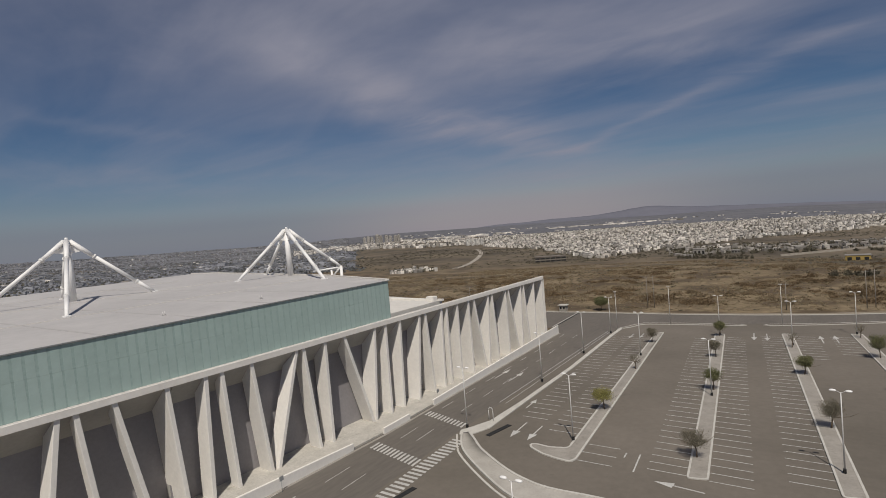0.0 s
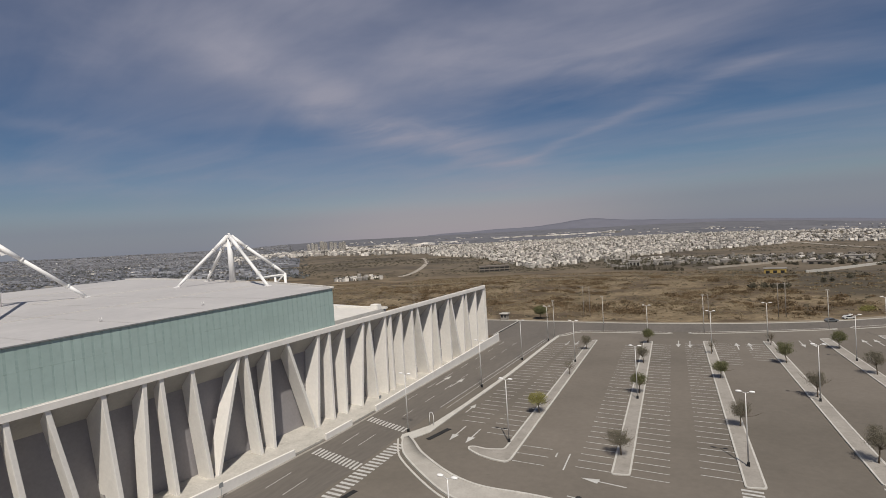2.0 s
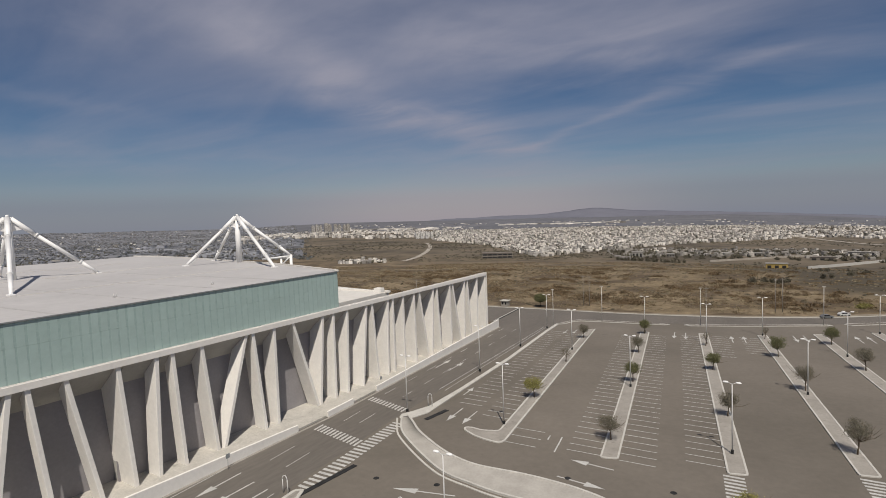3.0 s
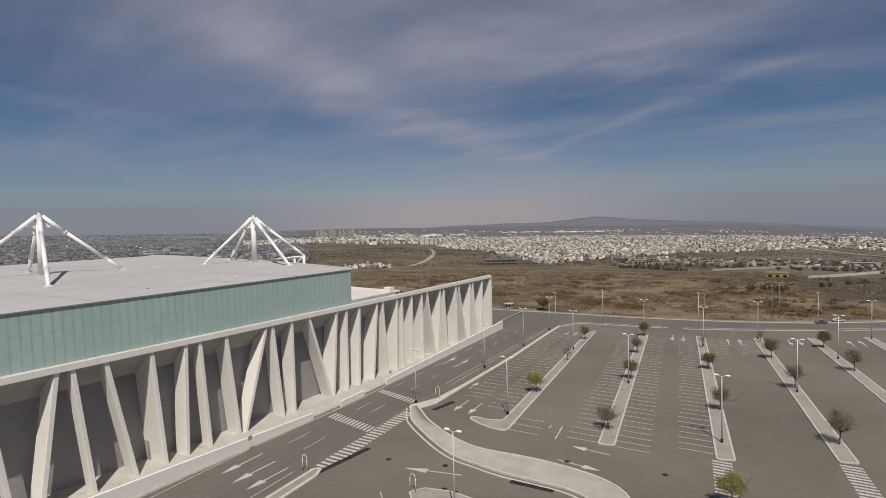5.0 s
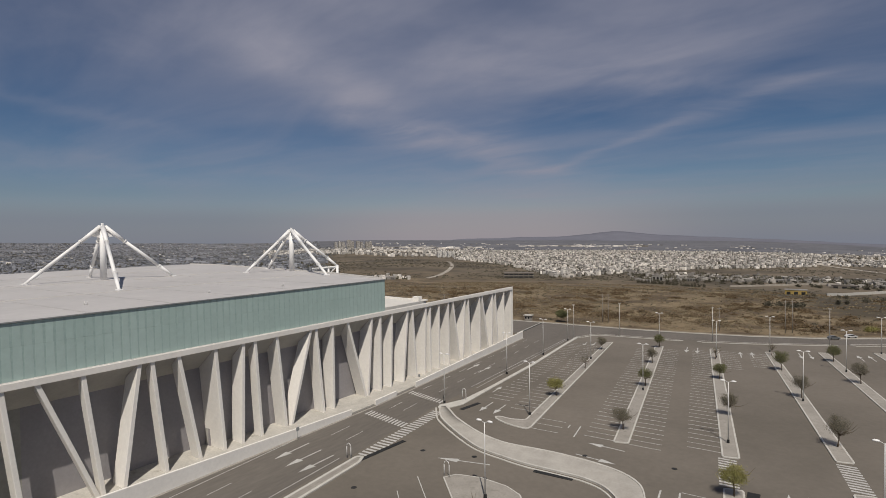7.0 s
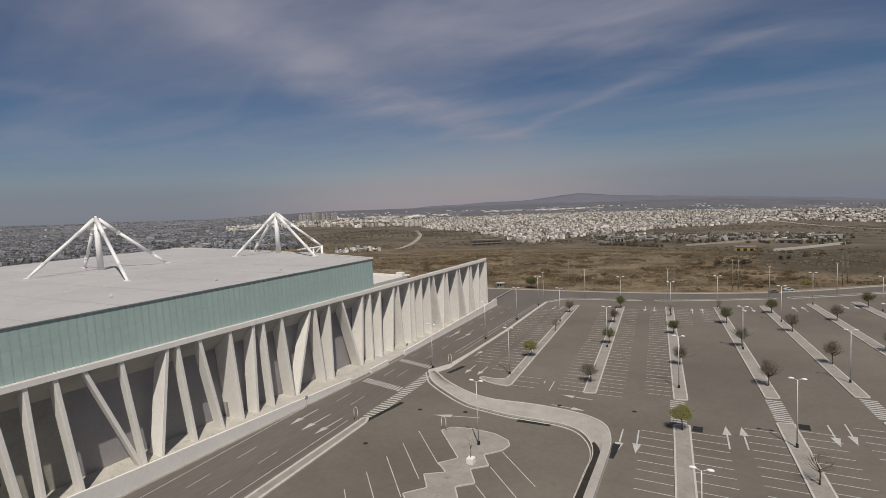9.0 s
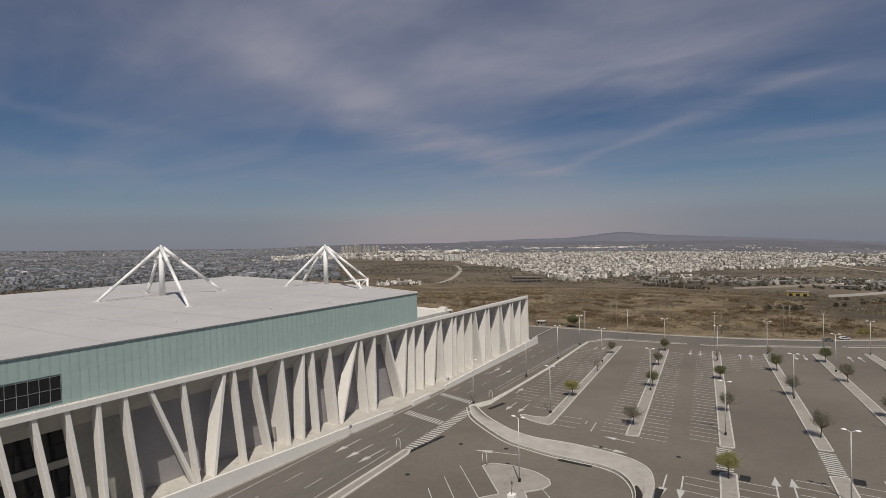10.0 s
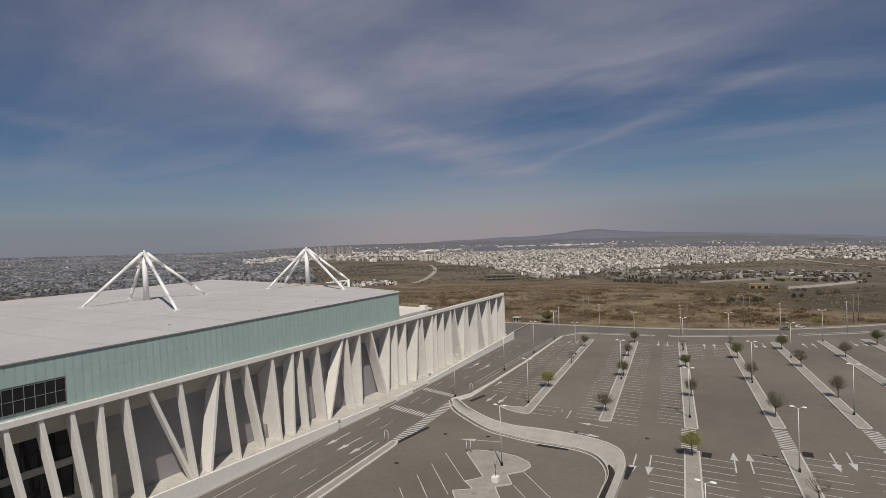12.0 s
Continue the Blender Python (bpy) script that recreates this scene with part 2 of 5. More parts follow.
# hills' base colour has the haze of distance painted in
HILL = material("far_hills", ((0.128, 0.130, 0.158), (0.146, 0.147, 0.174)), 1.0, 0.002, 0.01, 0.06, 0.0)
GLASS_DARK = material("dark_glass", ((0.012, 0.013, 0.015), (0.02, 0.021, 0.024)), 0.12, 0.5, 3, 0.1, 0.0)
FRAME = material("window_frame", ((0.22, 0.23, 0.23), (0.28, 0.29, 0.29)), 0.5, 1, 5, 0.05, 0.0)
CARWHITE = material("car_paint_white", ((0.46, 0.455, 0.445), (0.53, 0.525, 0.515)), 0.3, 1, 5, 0.02, 0.0)
CARGREY = material("car_paint_grey", ((0.12, 0.125, 0.13), (0.15, 0.155, 0.16)), 0.3, 1, 5, 0.02, 0.0)
RUBBER = material("tyre_rubber", ((0.02, 0.02, 0.02), (0.03, 0.03, 0.03)), 0.9, 3, 20, 0.2, 0.0)


def teal_material():
    m = material("teal_channel_glass", ((0.345, 0.450, 0.420), (0.388, 0.49, 0.46)), 0.32, 0.08, 0.9, 0.05, 0.0, per_object=0.025)
    return m


TEAL = teal_material()
SEAM = material("roof_seam", ((0.36, 0.345, 0.335), (0.42, 0.40, 0.39)), 0.75, 0.1, 1.0, 0.08, 0.0)
TEAL_LINE = material("teal_joint", ((0.315, 0.415, 0.387), (0.34, 0.44, 0.412)), 0.5, 0.3, 2, 0.1, 0.0)


def field_material():
    m = material("dry_field", ((0.146, 0.110, 0.064), (0.226, 0.174, 0.108)), 0.95, 0.022, 0.55, 0.5, 0.0, stretch=(0.6, 1.4, 1), spots=((0.092, 0.067, 0.041), 0.45, 0.56, 0.042))
    t = m.node_tree
    b = t.nodes["Principled BSDF"]
    col = b.inputs["Base Color"].links[0].from_socket
    sep = t.nodes.new("ShaderNodeSeparateXYZ")
    t.links.new(t.nodes.new("ShaderNodeNewGeometry").outputs["Position"], sep.inputs[0])
    n = node(t, "ShaderNodeTexNoise", Scale=0.009, Detail=9, Roughness=0.72)
    t.links.new(t.nodes.new("ShaderNodeNewGeometry").outputs["Position"], n.inputs[0])
    patch = blend(t, ramp(t, n.outputs[0], [(0.40, 0.0), (0.60, 1.0)]), (0.072, 0.059, 0.043), (0.158, 0.127, 0.089))
    far = ramp(t, math_node(t, "DIVIDE", math_node(t, "SUBTRACT", sep.outputs[1], 390.0), 260.0, True), [(0.0, 0.0), (1.0, 1.0)])
    # bare ploughed land east of the track
    edge = math_node(t, "SUBTRACT", sep.outputs[0], math_node(t, "SUBTRACT", 165.0, math_node(t, "MULTIPLY", sep.outputs[1], 0.27)))
    wob = node(t, "ShaderNodeTexNoise", Scale=0.02, Detail=4, Roughness=0.6)
    t.links.new(t.nodes.new("ShaderNodeNewGeometry").outputs["Position"], wob.inputs[0])
    edge = math_node(t, "ADD", edge, math_node(t, "MULTIPLY", math_node(t, "SUBTRACT", wob.outputs[0], 0.5), 60.0))
    bare = math_node(t, "MULTIPLY", ramp(t, math_node(t, "DIVIDE", edge, 20.0, True), [(0.0, 0.0), (1.0, 0.9)]), ramp(t, math_node(t, "DIVIDE", math_node(t, "SUBTRACT", sep.outputs[1], 268.0), 30.0, True), [(0.0, 0.0), (1.0, 1.0)]))
    col = blend(t, bare, col, (0.064, 0.053, 0.036))
    t.links.new(blend(t, far, col, patch), b.inputs["Base Color"])
    return m


FIELD = field_material()

# ---- mesh helpers ----
def mesh_object(name, bm, mat, parent=None, label=""):
    me = bpy.data.meshes.new(name)
    bm.normal_update()
    bm.to_mesh(me)
    bm.free()
    for m in mat if isinstance(mat, (list, tuple)) else (mat,):
        me.materials.append(m)
    ob = new(name, me)
    if parent is not None:
        ob.parent = parent
    if label:
        ob["label"] = label
    return ob


def part(name, bm, mat, parent, label=""):
    return mesh_object(name, bm, mat, parent, label)


def thing(name, at, label, category, group="", kind=""):
    e = new(name)
    e.location = at
    return tagged(e, label, category, group, kind)


def share(name, me, parent, m):
    ob = new(name, me)
    ob.parent = parent
    ob.matrix_basis = m
    return ob


def box(bm, x0, x1, y0, y1, z0, z1, m=None, bevel=0.0):
    vs = [bm.verts.new((x, y, z)) for z in (z0, z1) for x, y in ((x0, y0), (x1, y0), (x1, y1), (x0, y1))]
    if m is not None:
        for v in vs:
            v.co = m @ v.co
    fs = [bm.faces.new([vs[i] for i in f]) for f in ((3, 2, 1, 0), (4, 5, 6, 7), (0, 1, 5, 4), (1, 2, 6, 5), (2, 3, 7, 6), (3, 0, 4, 7))]
    if bevel:
        es = list({e for f in fs for e in f.edges})
        bmesh.ops.bevel(bm, geom=es, offset=bevel, segments=1, affect="EDGES")
    return vs


def prism(bm, outline, z0, z1):
    """An upright prism over an outline, given anticlockwise."""
    area = sum(a[0] * b[1] - b[0] * a[1] for a, b in zip(outline, outline[1:] + outline[:1]))
    pts = outline if area > 0 else outline[::-1]
    lo = [bm.verts.new((x, y, z0)) for x, y in pts]
    hi = [bm.verts.new((x, y, z1)) for x, y in pts]
    bm.faces.new(hi)
    bm.faces.new(lo[::-1])
    n = len(pts)
    for i in range(n):
        j = (i + 1) % n
        bm.faces.new((lo[i], lo[j], hi[j], hi[i]))


def tube(bm, a, b, r0, r1, n=10, caps=True):
    a, b = Vector(a), Vector(b)
    q = (b - a).to_track_quat("Z", "Y")
    rings = []
    for p, r in ((a, r0), (b, r1)):
        rings.append([bm.verts.new(p + q @ Vector((r * math.cos(k * math.tau / n), r * math.sin(k * math.tau / n), 0))) for k in range(n)])
    for k in range(n):
        f = bm.faces.new((rings[0][k], rings[0][(k + 1) % n], rings[1][(k + 1) % n], rings[1][k]))
        f.smooth = True
    if caps:
        bm.faces.new(rings[0][::-1])
        bm.faces.new(rings[1])


def inset(outline, d):
    """The outline moved inwards by d (anticlockwise outlines)."""
    area = sum(a[0] * b[1] - b[0] * a[1] for a, b in zip(outline, outline[1:] + outline[:1]))
    pts = outline if area > 0 else outline[::-1]
    out = []
    n = len(pts)
    for i in range(n):
        p, q, r = Vector(pts[i - 1]), Vector(pts[i]), Vector(pts[(i + 1) % n])
        e1, e2 = (q - p).normalized(), (r - q).normalized()
        n1, n2 = Vector((-e1.y, e1.x)), Vector((-e2.y, e2.x))
        b = n1 + n2
        k = d / max(0.35, (b.normalized() @ n1)) if b.length > 1e-6 else d
        out.append(tuple(q + (b.normalized() if b.length > 1e-6 else n1) * k))
    return out


def rounded(outline, r, seg=4):
    out = []
    n = len(outline)
    for i in range(n):
        p, q, s = Vector(outline[i - 1]), Vector(outline[i]), Vector(outline[(i + 1) % n])
        a, b = (p - q), (s - q)
        k = min(r, a.length * 0.45, b.length * 0.45)
        a, b = q + a.normalized() * k, q + b.normalized() * k
        for j in range(seg + 1):
            u = j / seg
            out.append(tuple((1 - u) ** 2 * a + 2 * u * (1 - u) * q + u * u * b))
    return out


def ring(bm, outer, inner, z0, z1):
    n = len(outer)
    lo, hi = [bm.verts.new((*p, z0)) for p in outer], [bm.verts.new((*p, z1)) for p in outer]
    li, hi2 = [bm.verts.new((*p, z0)) for p in inner], [bm.verts.new((*p, z1)) for p in inner]
    for i in range(n):
        j = (i + 1) % n
        bm.faces.new((lo[i], lo[j], hi[j], hi[i]))
        bm.faces.new((hi[i], hi[j], hi2[j], hi2[i]))
        bm.faces.new((hi2[i], hi2[j], li[j], li[i]))


def ccw(outline):
    area = sum(a[0] * b[1] - b[0] * a[1] for a, b in zip(outline, outline[1:] + outline[:1]))
    return outline if area > 0 else outline[::-1]


def kerbed(name, outline, label, category, group="", h=0.16, kerb=0.3, fill=None, top=None):
    """A raised island: a kerb round a paved bed."""
    o = ccw(outline)
    e = thing(name, (0, 0, 0), label, category, group)
    inn = inset(o, kerb)
    bm = bmesh.new()
    ring(bm, o, inn, -0.05, h)
    part("kerb", bm, KERB, e, "pale painted concrete kerb")
    bm = bmesh.new()
    prism(bm, inset(o, kerb + 0.004), -0.04, (top if top is not None else h - 0.02))
    part("bed", bm, fill or CONCRETE, e)
    return e

# ---- ground and distance ----
EYE_X, EYE_Y = 82.0, 0.0


def smooth(a, b, v):
    u = min(1.0, max(0.0, (v - a) / (b - a)))
    return u * u * (3 - 2 * u)


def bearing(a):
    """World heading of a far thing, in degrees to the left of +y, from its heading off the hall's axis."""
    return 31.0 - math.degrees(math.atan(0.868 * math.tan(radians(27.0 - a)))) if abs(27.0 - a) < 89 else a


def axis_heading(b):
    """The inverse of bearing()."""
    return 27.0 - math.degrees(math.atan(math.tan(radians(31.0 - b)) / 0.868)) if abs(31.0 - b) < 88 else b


def fallen(z, b, d):
    """The land drops away from the plateau of the hall, more so to the east."""
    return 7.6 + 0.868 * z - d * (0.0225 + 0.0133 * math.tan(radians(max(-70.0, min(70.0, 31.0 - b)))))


def terrain(x, y):
    d = math.hypot(x - EYE_X, y - EYE_Y)
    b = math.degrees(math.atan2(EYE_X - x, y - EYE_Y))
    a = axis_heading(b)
    rise = (1 - 0.75 * smooth(38, 58, a)) * (1 - 0.35 * smooth(4, 18, -a))
    z = -0.06 - 6.0 * smooth(290, 620, d) + rise * (30.0 * smooth(640, 2300, d) + 76.0 * smooth(2200, 4700, d))
    z += 48.0 * smooth(2300, 4800, d) * smooth(43, 60, a)
    k = smooth(290, 480, d)
    if k > 0:
        z += smooth(290, 700, d) * 3.0 * noise.noise(Vector((x / 260, y / 260, 0.3))) + smooth(900, 2500, d) * 7 * noise.noise(Vector((x / 800, y / 800, 5.1)))
        # the scrub-covered rise with a dirt road on it
        z += 6.0 * math.exp(-(((x + 576) / 260) ** 2 + ((y - 764) / 190) ** 2))
        z = (1 - k) * -0.06 + k * fallen(z, b, d)
    return z


def build_ground():
    bm = bmesh.new()
    angles = [math.radians(a) for a in list(np.arange(-40, 110, 1.0)) + list(np.arange(110, 320, 10.0))]
    radii = [0.0, 40, 120, 200, 250, 290, 330, 370, 420, 470, 520, 580, 640, 720, 800, 900, 1000, 1120, 1260, 1420, 1600, 1800, 2050, 2350, 2700, 3100, 3550, 4050, 4600, 4980]
    centre = bm.verts.new((EYE_X, EYE_Y, -0.06))
    rings = []
    for r in radii[1:]:
        row = []
        for a in angles:
            x, y = EYE_X - r * math.sin(a), EYE_Y + r * math.cos(a)
            row.append(bm.verts.new((x, y, terrain(x, y))))
        rings.append(row)
    n = len(angles)
    for i in range(n):
        bm.faces.new((centre, rings[0][i], rings[0][(i + 1) % n]))
    for lo, hi in zip(rings, rings[1:]):
        for i in range(n):
            f = bm.faces.new((lo[i], hi[i], hi[(i + 1) % n], lo[(i + 1) % n]))
            f.smooth = True
    ob = mesh_object("ground", bm, FIELD)
    tagged(ob, "dry brown grassland with dark scrub patches reaching the horizon", "ground", kind="structure")


build_ground()


def hill_height(a):
    """Height of the far hills by the angle to the left of the facade's line, in degrees."""
    mesa = 54 * math.exp(-(((a - 9.5) / 3.6) ** 2)) + 24 * math.exp(-(((a - 2) / 6.5) ** 2)) + 18 * math.exp(-(((a - 18) / 7) ** 2))
    left = 14 * math.exp(-(((a - 26) / 8) ** 2))
    right = 16 * math.exp(-(((a + 8) / 9) ** 2))
    rough = 7 * noise.noise(Vector((a / 3.1, 0.7, 2.0))) + 4 * noise.noise(Vector((a / 0.9, 3.7, 2.0)))
    low = 100 - 120 * smooth(26, 46, a) - 22 * smooth(6, 20, -a)
    return low + 38 * math.exp(-(((a - 8) / 14) ** 2)) + mesa + left + right + rough * 0.7


def build_hills():
    bm = bmesh.new()
    rows = []
    for i in range(0, 801):
        a = -60 + i * 0.25
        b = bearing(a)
        r = radians(b)
        h = fallen(hill_height(a), b, 4750)
        col = []
        low = terrain(EYE_X - 4300 * math.sin(r), EYE_Y + 4300 * math.cos(r)) + 6
        for d, z in ((4300, low - 12), (4500, low + 0.45 * (h - low)), (4650, low + 0.85 * (h - low)), (4750, h), (4900, h - 150)):
            col.append(bm.verts.new((EYE_X - d * math.sin(r), EYE_Y + d * math.cos(r), z)))
        rows.append(col)
    for a, b in zip(rows, rows[1:]):
        for k in range(4):
            bm.faces.new((a[k], a[k + 1], b[k + 1], b[k])).smooth = True
    tagged(mesh_object("backdrop", bm, HILL), "mountains along the horizon, coloured blue-grey for haze", "mountains", kind="structure")


build_hills()


def plain_lift(d):
    """Height of the far plain above the ground sheet."""
    return -3 + 6 * smooth(2450, 2600, d) + 6 * smooth(2600, 3300, d)


def plain_sector(a0, a1, mat, name, label):
    bm = bmesh.new()
    rows = []
    for i in range(a0, a1 + 1):
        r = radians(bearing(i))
        col = []
        for d in (2450, 2600, 2900, 3300, 3800, 4400, 4960):
            x, y = EYE_X - d * math.sin(r), EYE_Y + d * math.cos(r)
            col.append(bm.verts.new((x, y, terrain(x, y) + plain_lift(d))))
        rows.append(col)
    for a, b in zip(rows, rows[1:]):
        for k in range(6):
            bm.faces.new((a[k], a[k + 1], b[k + 1], b[k])).smooth = True
    tagged(mesh_object(name, bm, mat), label, "plain", kind="structure")


def build_far_plain():
    bm2 = bmesh.new()
    rows = []
    for i in range(0, 53):
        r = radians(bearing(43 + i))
        col = []
        for d in (760, 900, 1100, 1400, 1800, 2200, 2500):
            x, y = EYE_X - d * math.sin(r), EYE_Y + d * math.cos(r)
            col.append(bm2.verts.new((x, y, terrain(x, y) + (0.9 if d > 900 else 0.3))))
        rows.append(col)
    for a, b in zip(rows, rows[1:]):
        for k in range(6):
            bm2.faces.new((a[k], a[k + 1], b[k + 1], b[k])).smooth = True
    tagged(mesh_object("ground_valley", bm2, VALLEY), "floor of the valley town, coloured pale blue-grey for haze", "ground", kind="structure")
    # both plains carry distance haze in their base colours
    plain = material("hazed_plain", ((0.098, 0.099, 0.110), (0.142, 0.140, 0.150)), 1.0, 0.004, 0.03, 0.25, 0.0)
    plain_sector(-60, 45, plain, "backdrop_plain", "plain in front of the mountains, greyed for haze")
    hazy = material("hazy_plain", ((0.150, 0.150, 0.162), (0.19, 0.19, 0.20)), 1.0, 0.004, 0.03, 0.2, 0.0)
    plain_sector(45, 140, hazy, "backdrop_valley", "plain beyond the valley town, coloured pale grey for haze")


build_far_plain()

FAR_EDGE = [(162.3, 275), (128.3, 249.4), (110.7, 236.8), (92.48, 226.2), (80.66, 222.1), (68.71, 218.4), (49.94, 215.1), (30.96, 213.1), (0.3409, 212.2), (-50.26, 210.2)]


def wall_line(y):
    """The road's edge along the low wall in front of the hall."""
    return 5.8 - 0.001 * (y + 90) if y < 90 else 5.62 - (y - 90) * 0.0605


def build_paving():
    bm = bmesh.new()
    prism(bm, [(wall_line(-90), -90), (240, -90)] + FAR_EDGE + [(-49, 183), (-3, 183.4), (wall_line(176), 176), (wall_line(90), 90)], -0.35, 0.0)
    tagged(mesh_object("pavement", bm, ASPHALT), "weathered grey asphalt of the empty car park", "car park", kind="structure")
    bm = bmesh.new()
    prism(bm, [(wall_line(-90) + 0.05, -89), (33.72, -94.26), (27.11, -15.75), (22.09, 43.81), (17.83, 94.49), (16.85, 119.5), (16.92, 149.6), (16.29, 183.9), (17.33, 194), (28.46, 199.6), (49.69, 200.8), (70.32, 206.5), (94.1, 215.7), (115.1, 228.3), (164.8, 263.6)] + [(x, y - 0.4) for x, y in FAR_EDGE] + [(-48.9, 186.5), (-3, 186.4), (wall_line(176) + 0.05, 176), (wall_line(90) + 0.05, 90)], -0.02, 0.006)
    tagged(mesh_object("road", bm, ROAD), "dark asphalt service road round the car park", "road", kind="structure")
    # low kerb along the far side of the road
    bm = bmesh.new()
    edge = FAR_EDGE
    for (x0, y0), (x1, y1) in zip(edge, edge[1:]):
        d = Vector((x1 - x0, y1 - y0, 0))
        nrm = Vector((d.y, -d.x, 0)).normalized()
        m = Matrix.Translation((x0, y0, 0)) @ d.to_track_quat("X", "Z").to_matrix().to_4x4()
        box(bm, 0, d.length, -0.15, 0.25, -0.1, 0.16, m)
    tagged(mesh_object("kerb", bm, KERB), "pale concrete kerb along the outer road", "kerb", kind="structure")
    # sandy verge beyond it
    bm = bmesh.new()
    pts = [(x - 0.5, y + 0.5) for x, y in FAR_EDGE]
    prism(bm, pts + [(x - 1.4, y + 2.4) for x, y in reversed(pts)], -0.2, 0.03)
    verge = material("sandy_verge", ((0.20, 0.17, 0.125), (0.27, 0.23, 0.175)), 0.95, 0.15, 1.5, 0.25, 0.2)
    tagged(mesh_object("verge", bm, verge), "bare sandy verge beside the outer road", "verge", kind="structure")


build_paving()

# ---- islands of the car park ----
# each outline: near end, then far end
HOOKED_ISLAND = [(31.65, 96.12), (32.18, 94.95), (34.84, 93.49), (37.55, 92.77), (40.09, 92.58), (40.59, 93.87), (30.61, 184), (28.43, 182.1), (37.73, 97.24), (35.09, 96.36), (32.65, 96.66)]
ISLANDS = [
    [(55.79, 94.55), (58.45, 95.21), (46.5, 185.2), (44.03, 184.4)],
    [(72.75, 97.16), (75.4, 97.82), (62.05, 189.1), (59.59, 188.3)],
    [(88.2, 104.3), (90.84, 104.9), (76.91, 192.4), (74.46, 191.6)],
    [(102.8, 110.6), (105.5, 111.3), (90.55, 198.9), (88.02, 198.1)],
    [(117.7, 116.5), (120.6, 117.1), (104.5, 206.3), (101.9, 205.5)],
    [(132.3, 122.8), (135.1, 123.4), (117.7, 213.2), (115.1, 212.4)],
]
NEAR_ISLANDS = [
    [(88.27, -27.93), (91.26, -27.91), (76.83, 85.74), (74.15, 85.07)],
    [(105.6, -25.3), (108.8, -25.28), (92.4, 92.98), (89.53, 92.31)],
    [(123.3, -22.67), (126.5, -22.65), (108, 99.73), (105.1, 99.07)],
    [(141, -20.05), (144.2, -20.03), (123.5, 106.7), (120.7, 106.1)],
]
kerbed("parking_island", rounded(HOOKED_ISLAND, 0.6, 3), "long concrete parking island with a hooked kerbed end", "traffic island", "islands of the car park", kerb=0.35)
for outline in ISLANDS + NEAR_ISLANDS:
    kerbed("parking_island", rounded(outline, 0.6, 3), "long narrow concrete parking island with pale kerbs", "traffic island", "islands of the car park", kerb=0.28)

# strips between the car park and the outer road
for pts in ([(17.49, 186.8), (19.28, 188.7), (20.76, 192.8), (22.53, 194.6), (29.83, 195.6), (48.61, 197.5), (50.14, 198.6), (48.19, 199.5), (29.6, 198), (21.37, 196.6), (19.13, 193.6), (17.91, 189.8), (16.35, 187.6)],
            [(54.31, 199.6), (56.26, 198.7), (70.73, 203.4), (92.66, 212.5), (93.8, 213.9), (91.79, 214.4), (70.44, 205.6), (55.49, 201)],
            [(96.9, 216.3), (98.61, 215.2), (113.9, 223.9), (132.7, 236.3), (133.8, 238), (131.9, 238.3), (113.5, 226.5), (97.61, 217.9)]):
    kerbed("road_island", pts, "slim kerbed median filled with asphalt", "traffic island", "medians of the outer road", h=0.15, kerb=0.3, fill=ASPHALT)
# kerb strip between service road and car park
bm = bmesh.new()
prism(bm, [(17.88, 96.4), (18.53, 94.93), (19.54, 94.09), (20.61, 95.16), (22.12, 99.41), (21.53, 114.4), (20.63, 140.7), (18.04, 176.4), (17.57, 186), (17, 186.8), (16.43, 186.6), (17.05, 176.4), (19.62, 140.7), (20.5, 114.4), (20.39, 102.4), (19.04, 98.74)], -0.05, 0.18)
bmesh.ops.bevel(bm, geom=[e for e in bm.edges if all(v.co.z > 0.1 for v in e.verts)], offset=0.04, segments=1, affect="EDGES")
tagged(mesh_object("kerb_strip", bm, KERB), "narrow pale concrete kerb strip beside the service road", "kerb", kind="structure")
# median of the service road
kerbed("road_island", rounded([(37.67, -136.7), (40.99, -136.7), (23.57, 64.56), (22.4, 66.88), (21.18, 66.09)], 0.6, 3), "long pale concrete median of the service road", "traffic island", h=0.18, kerb=0.5)


def smooth_line(pts, per=5):
    out = []
    p = [Vector(q) for q in pts]
    p = [p[0] * 2 - p[1]] + p + [p[-1] * 2 - p[-2]]
    for a, b, c, d in zip(p, p[1:], p[2:], p[3:]):
        for j in range(per):
            u = j / per
            out.append(0.5 * ((2 * b) + (c - a) * u + (2 * a - 5 * b + 4 * c - d) * u * u + (3 * b - a - 3 * c + d) * u ** 3))
    out.append(p[-2])
    return [tuple(q) for q in out]


S_OUT = smooth_line([(18.72, 95.14), (21.49, 91.01), (24.5, 87.94), (30.96, 83.26), (36.92, 79.74), (42.15, 78.48), (46.8, 77.76), (52.35, 77.7), (56.31, 77.52), (60, 76.02), (62.88, 72.43), (64.48, 67.81), (64.94, 61.14), (66.25, 44.18), (69.98, 8.986), (81.76, -94.08)])
S_IN = smooth_line([(19.86, 96.53), (22.58, 94.22), (26.34, 90.95), (32.84, 86.83), (37.26, 84.94), (41.14, 84.22), (47.04, 84.6), (51.4, 84.53), (55.81, 83.92), (60.4, 81.91), (63.98, 78.57), (65.76, 74.32), (66.58, 70.04), (67.18, 62.27), (68.65, 44.19), (72.56, 9.004), (84.52, -94.07)])


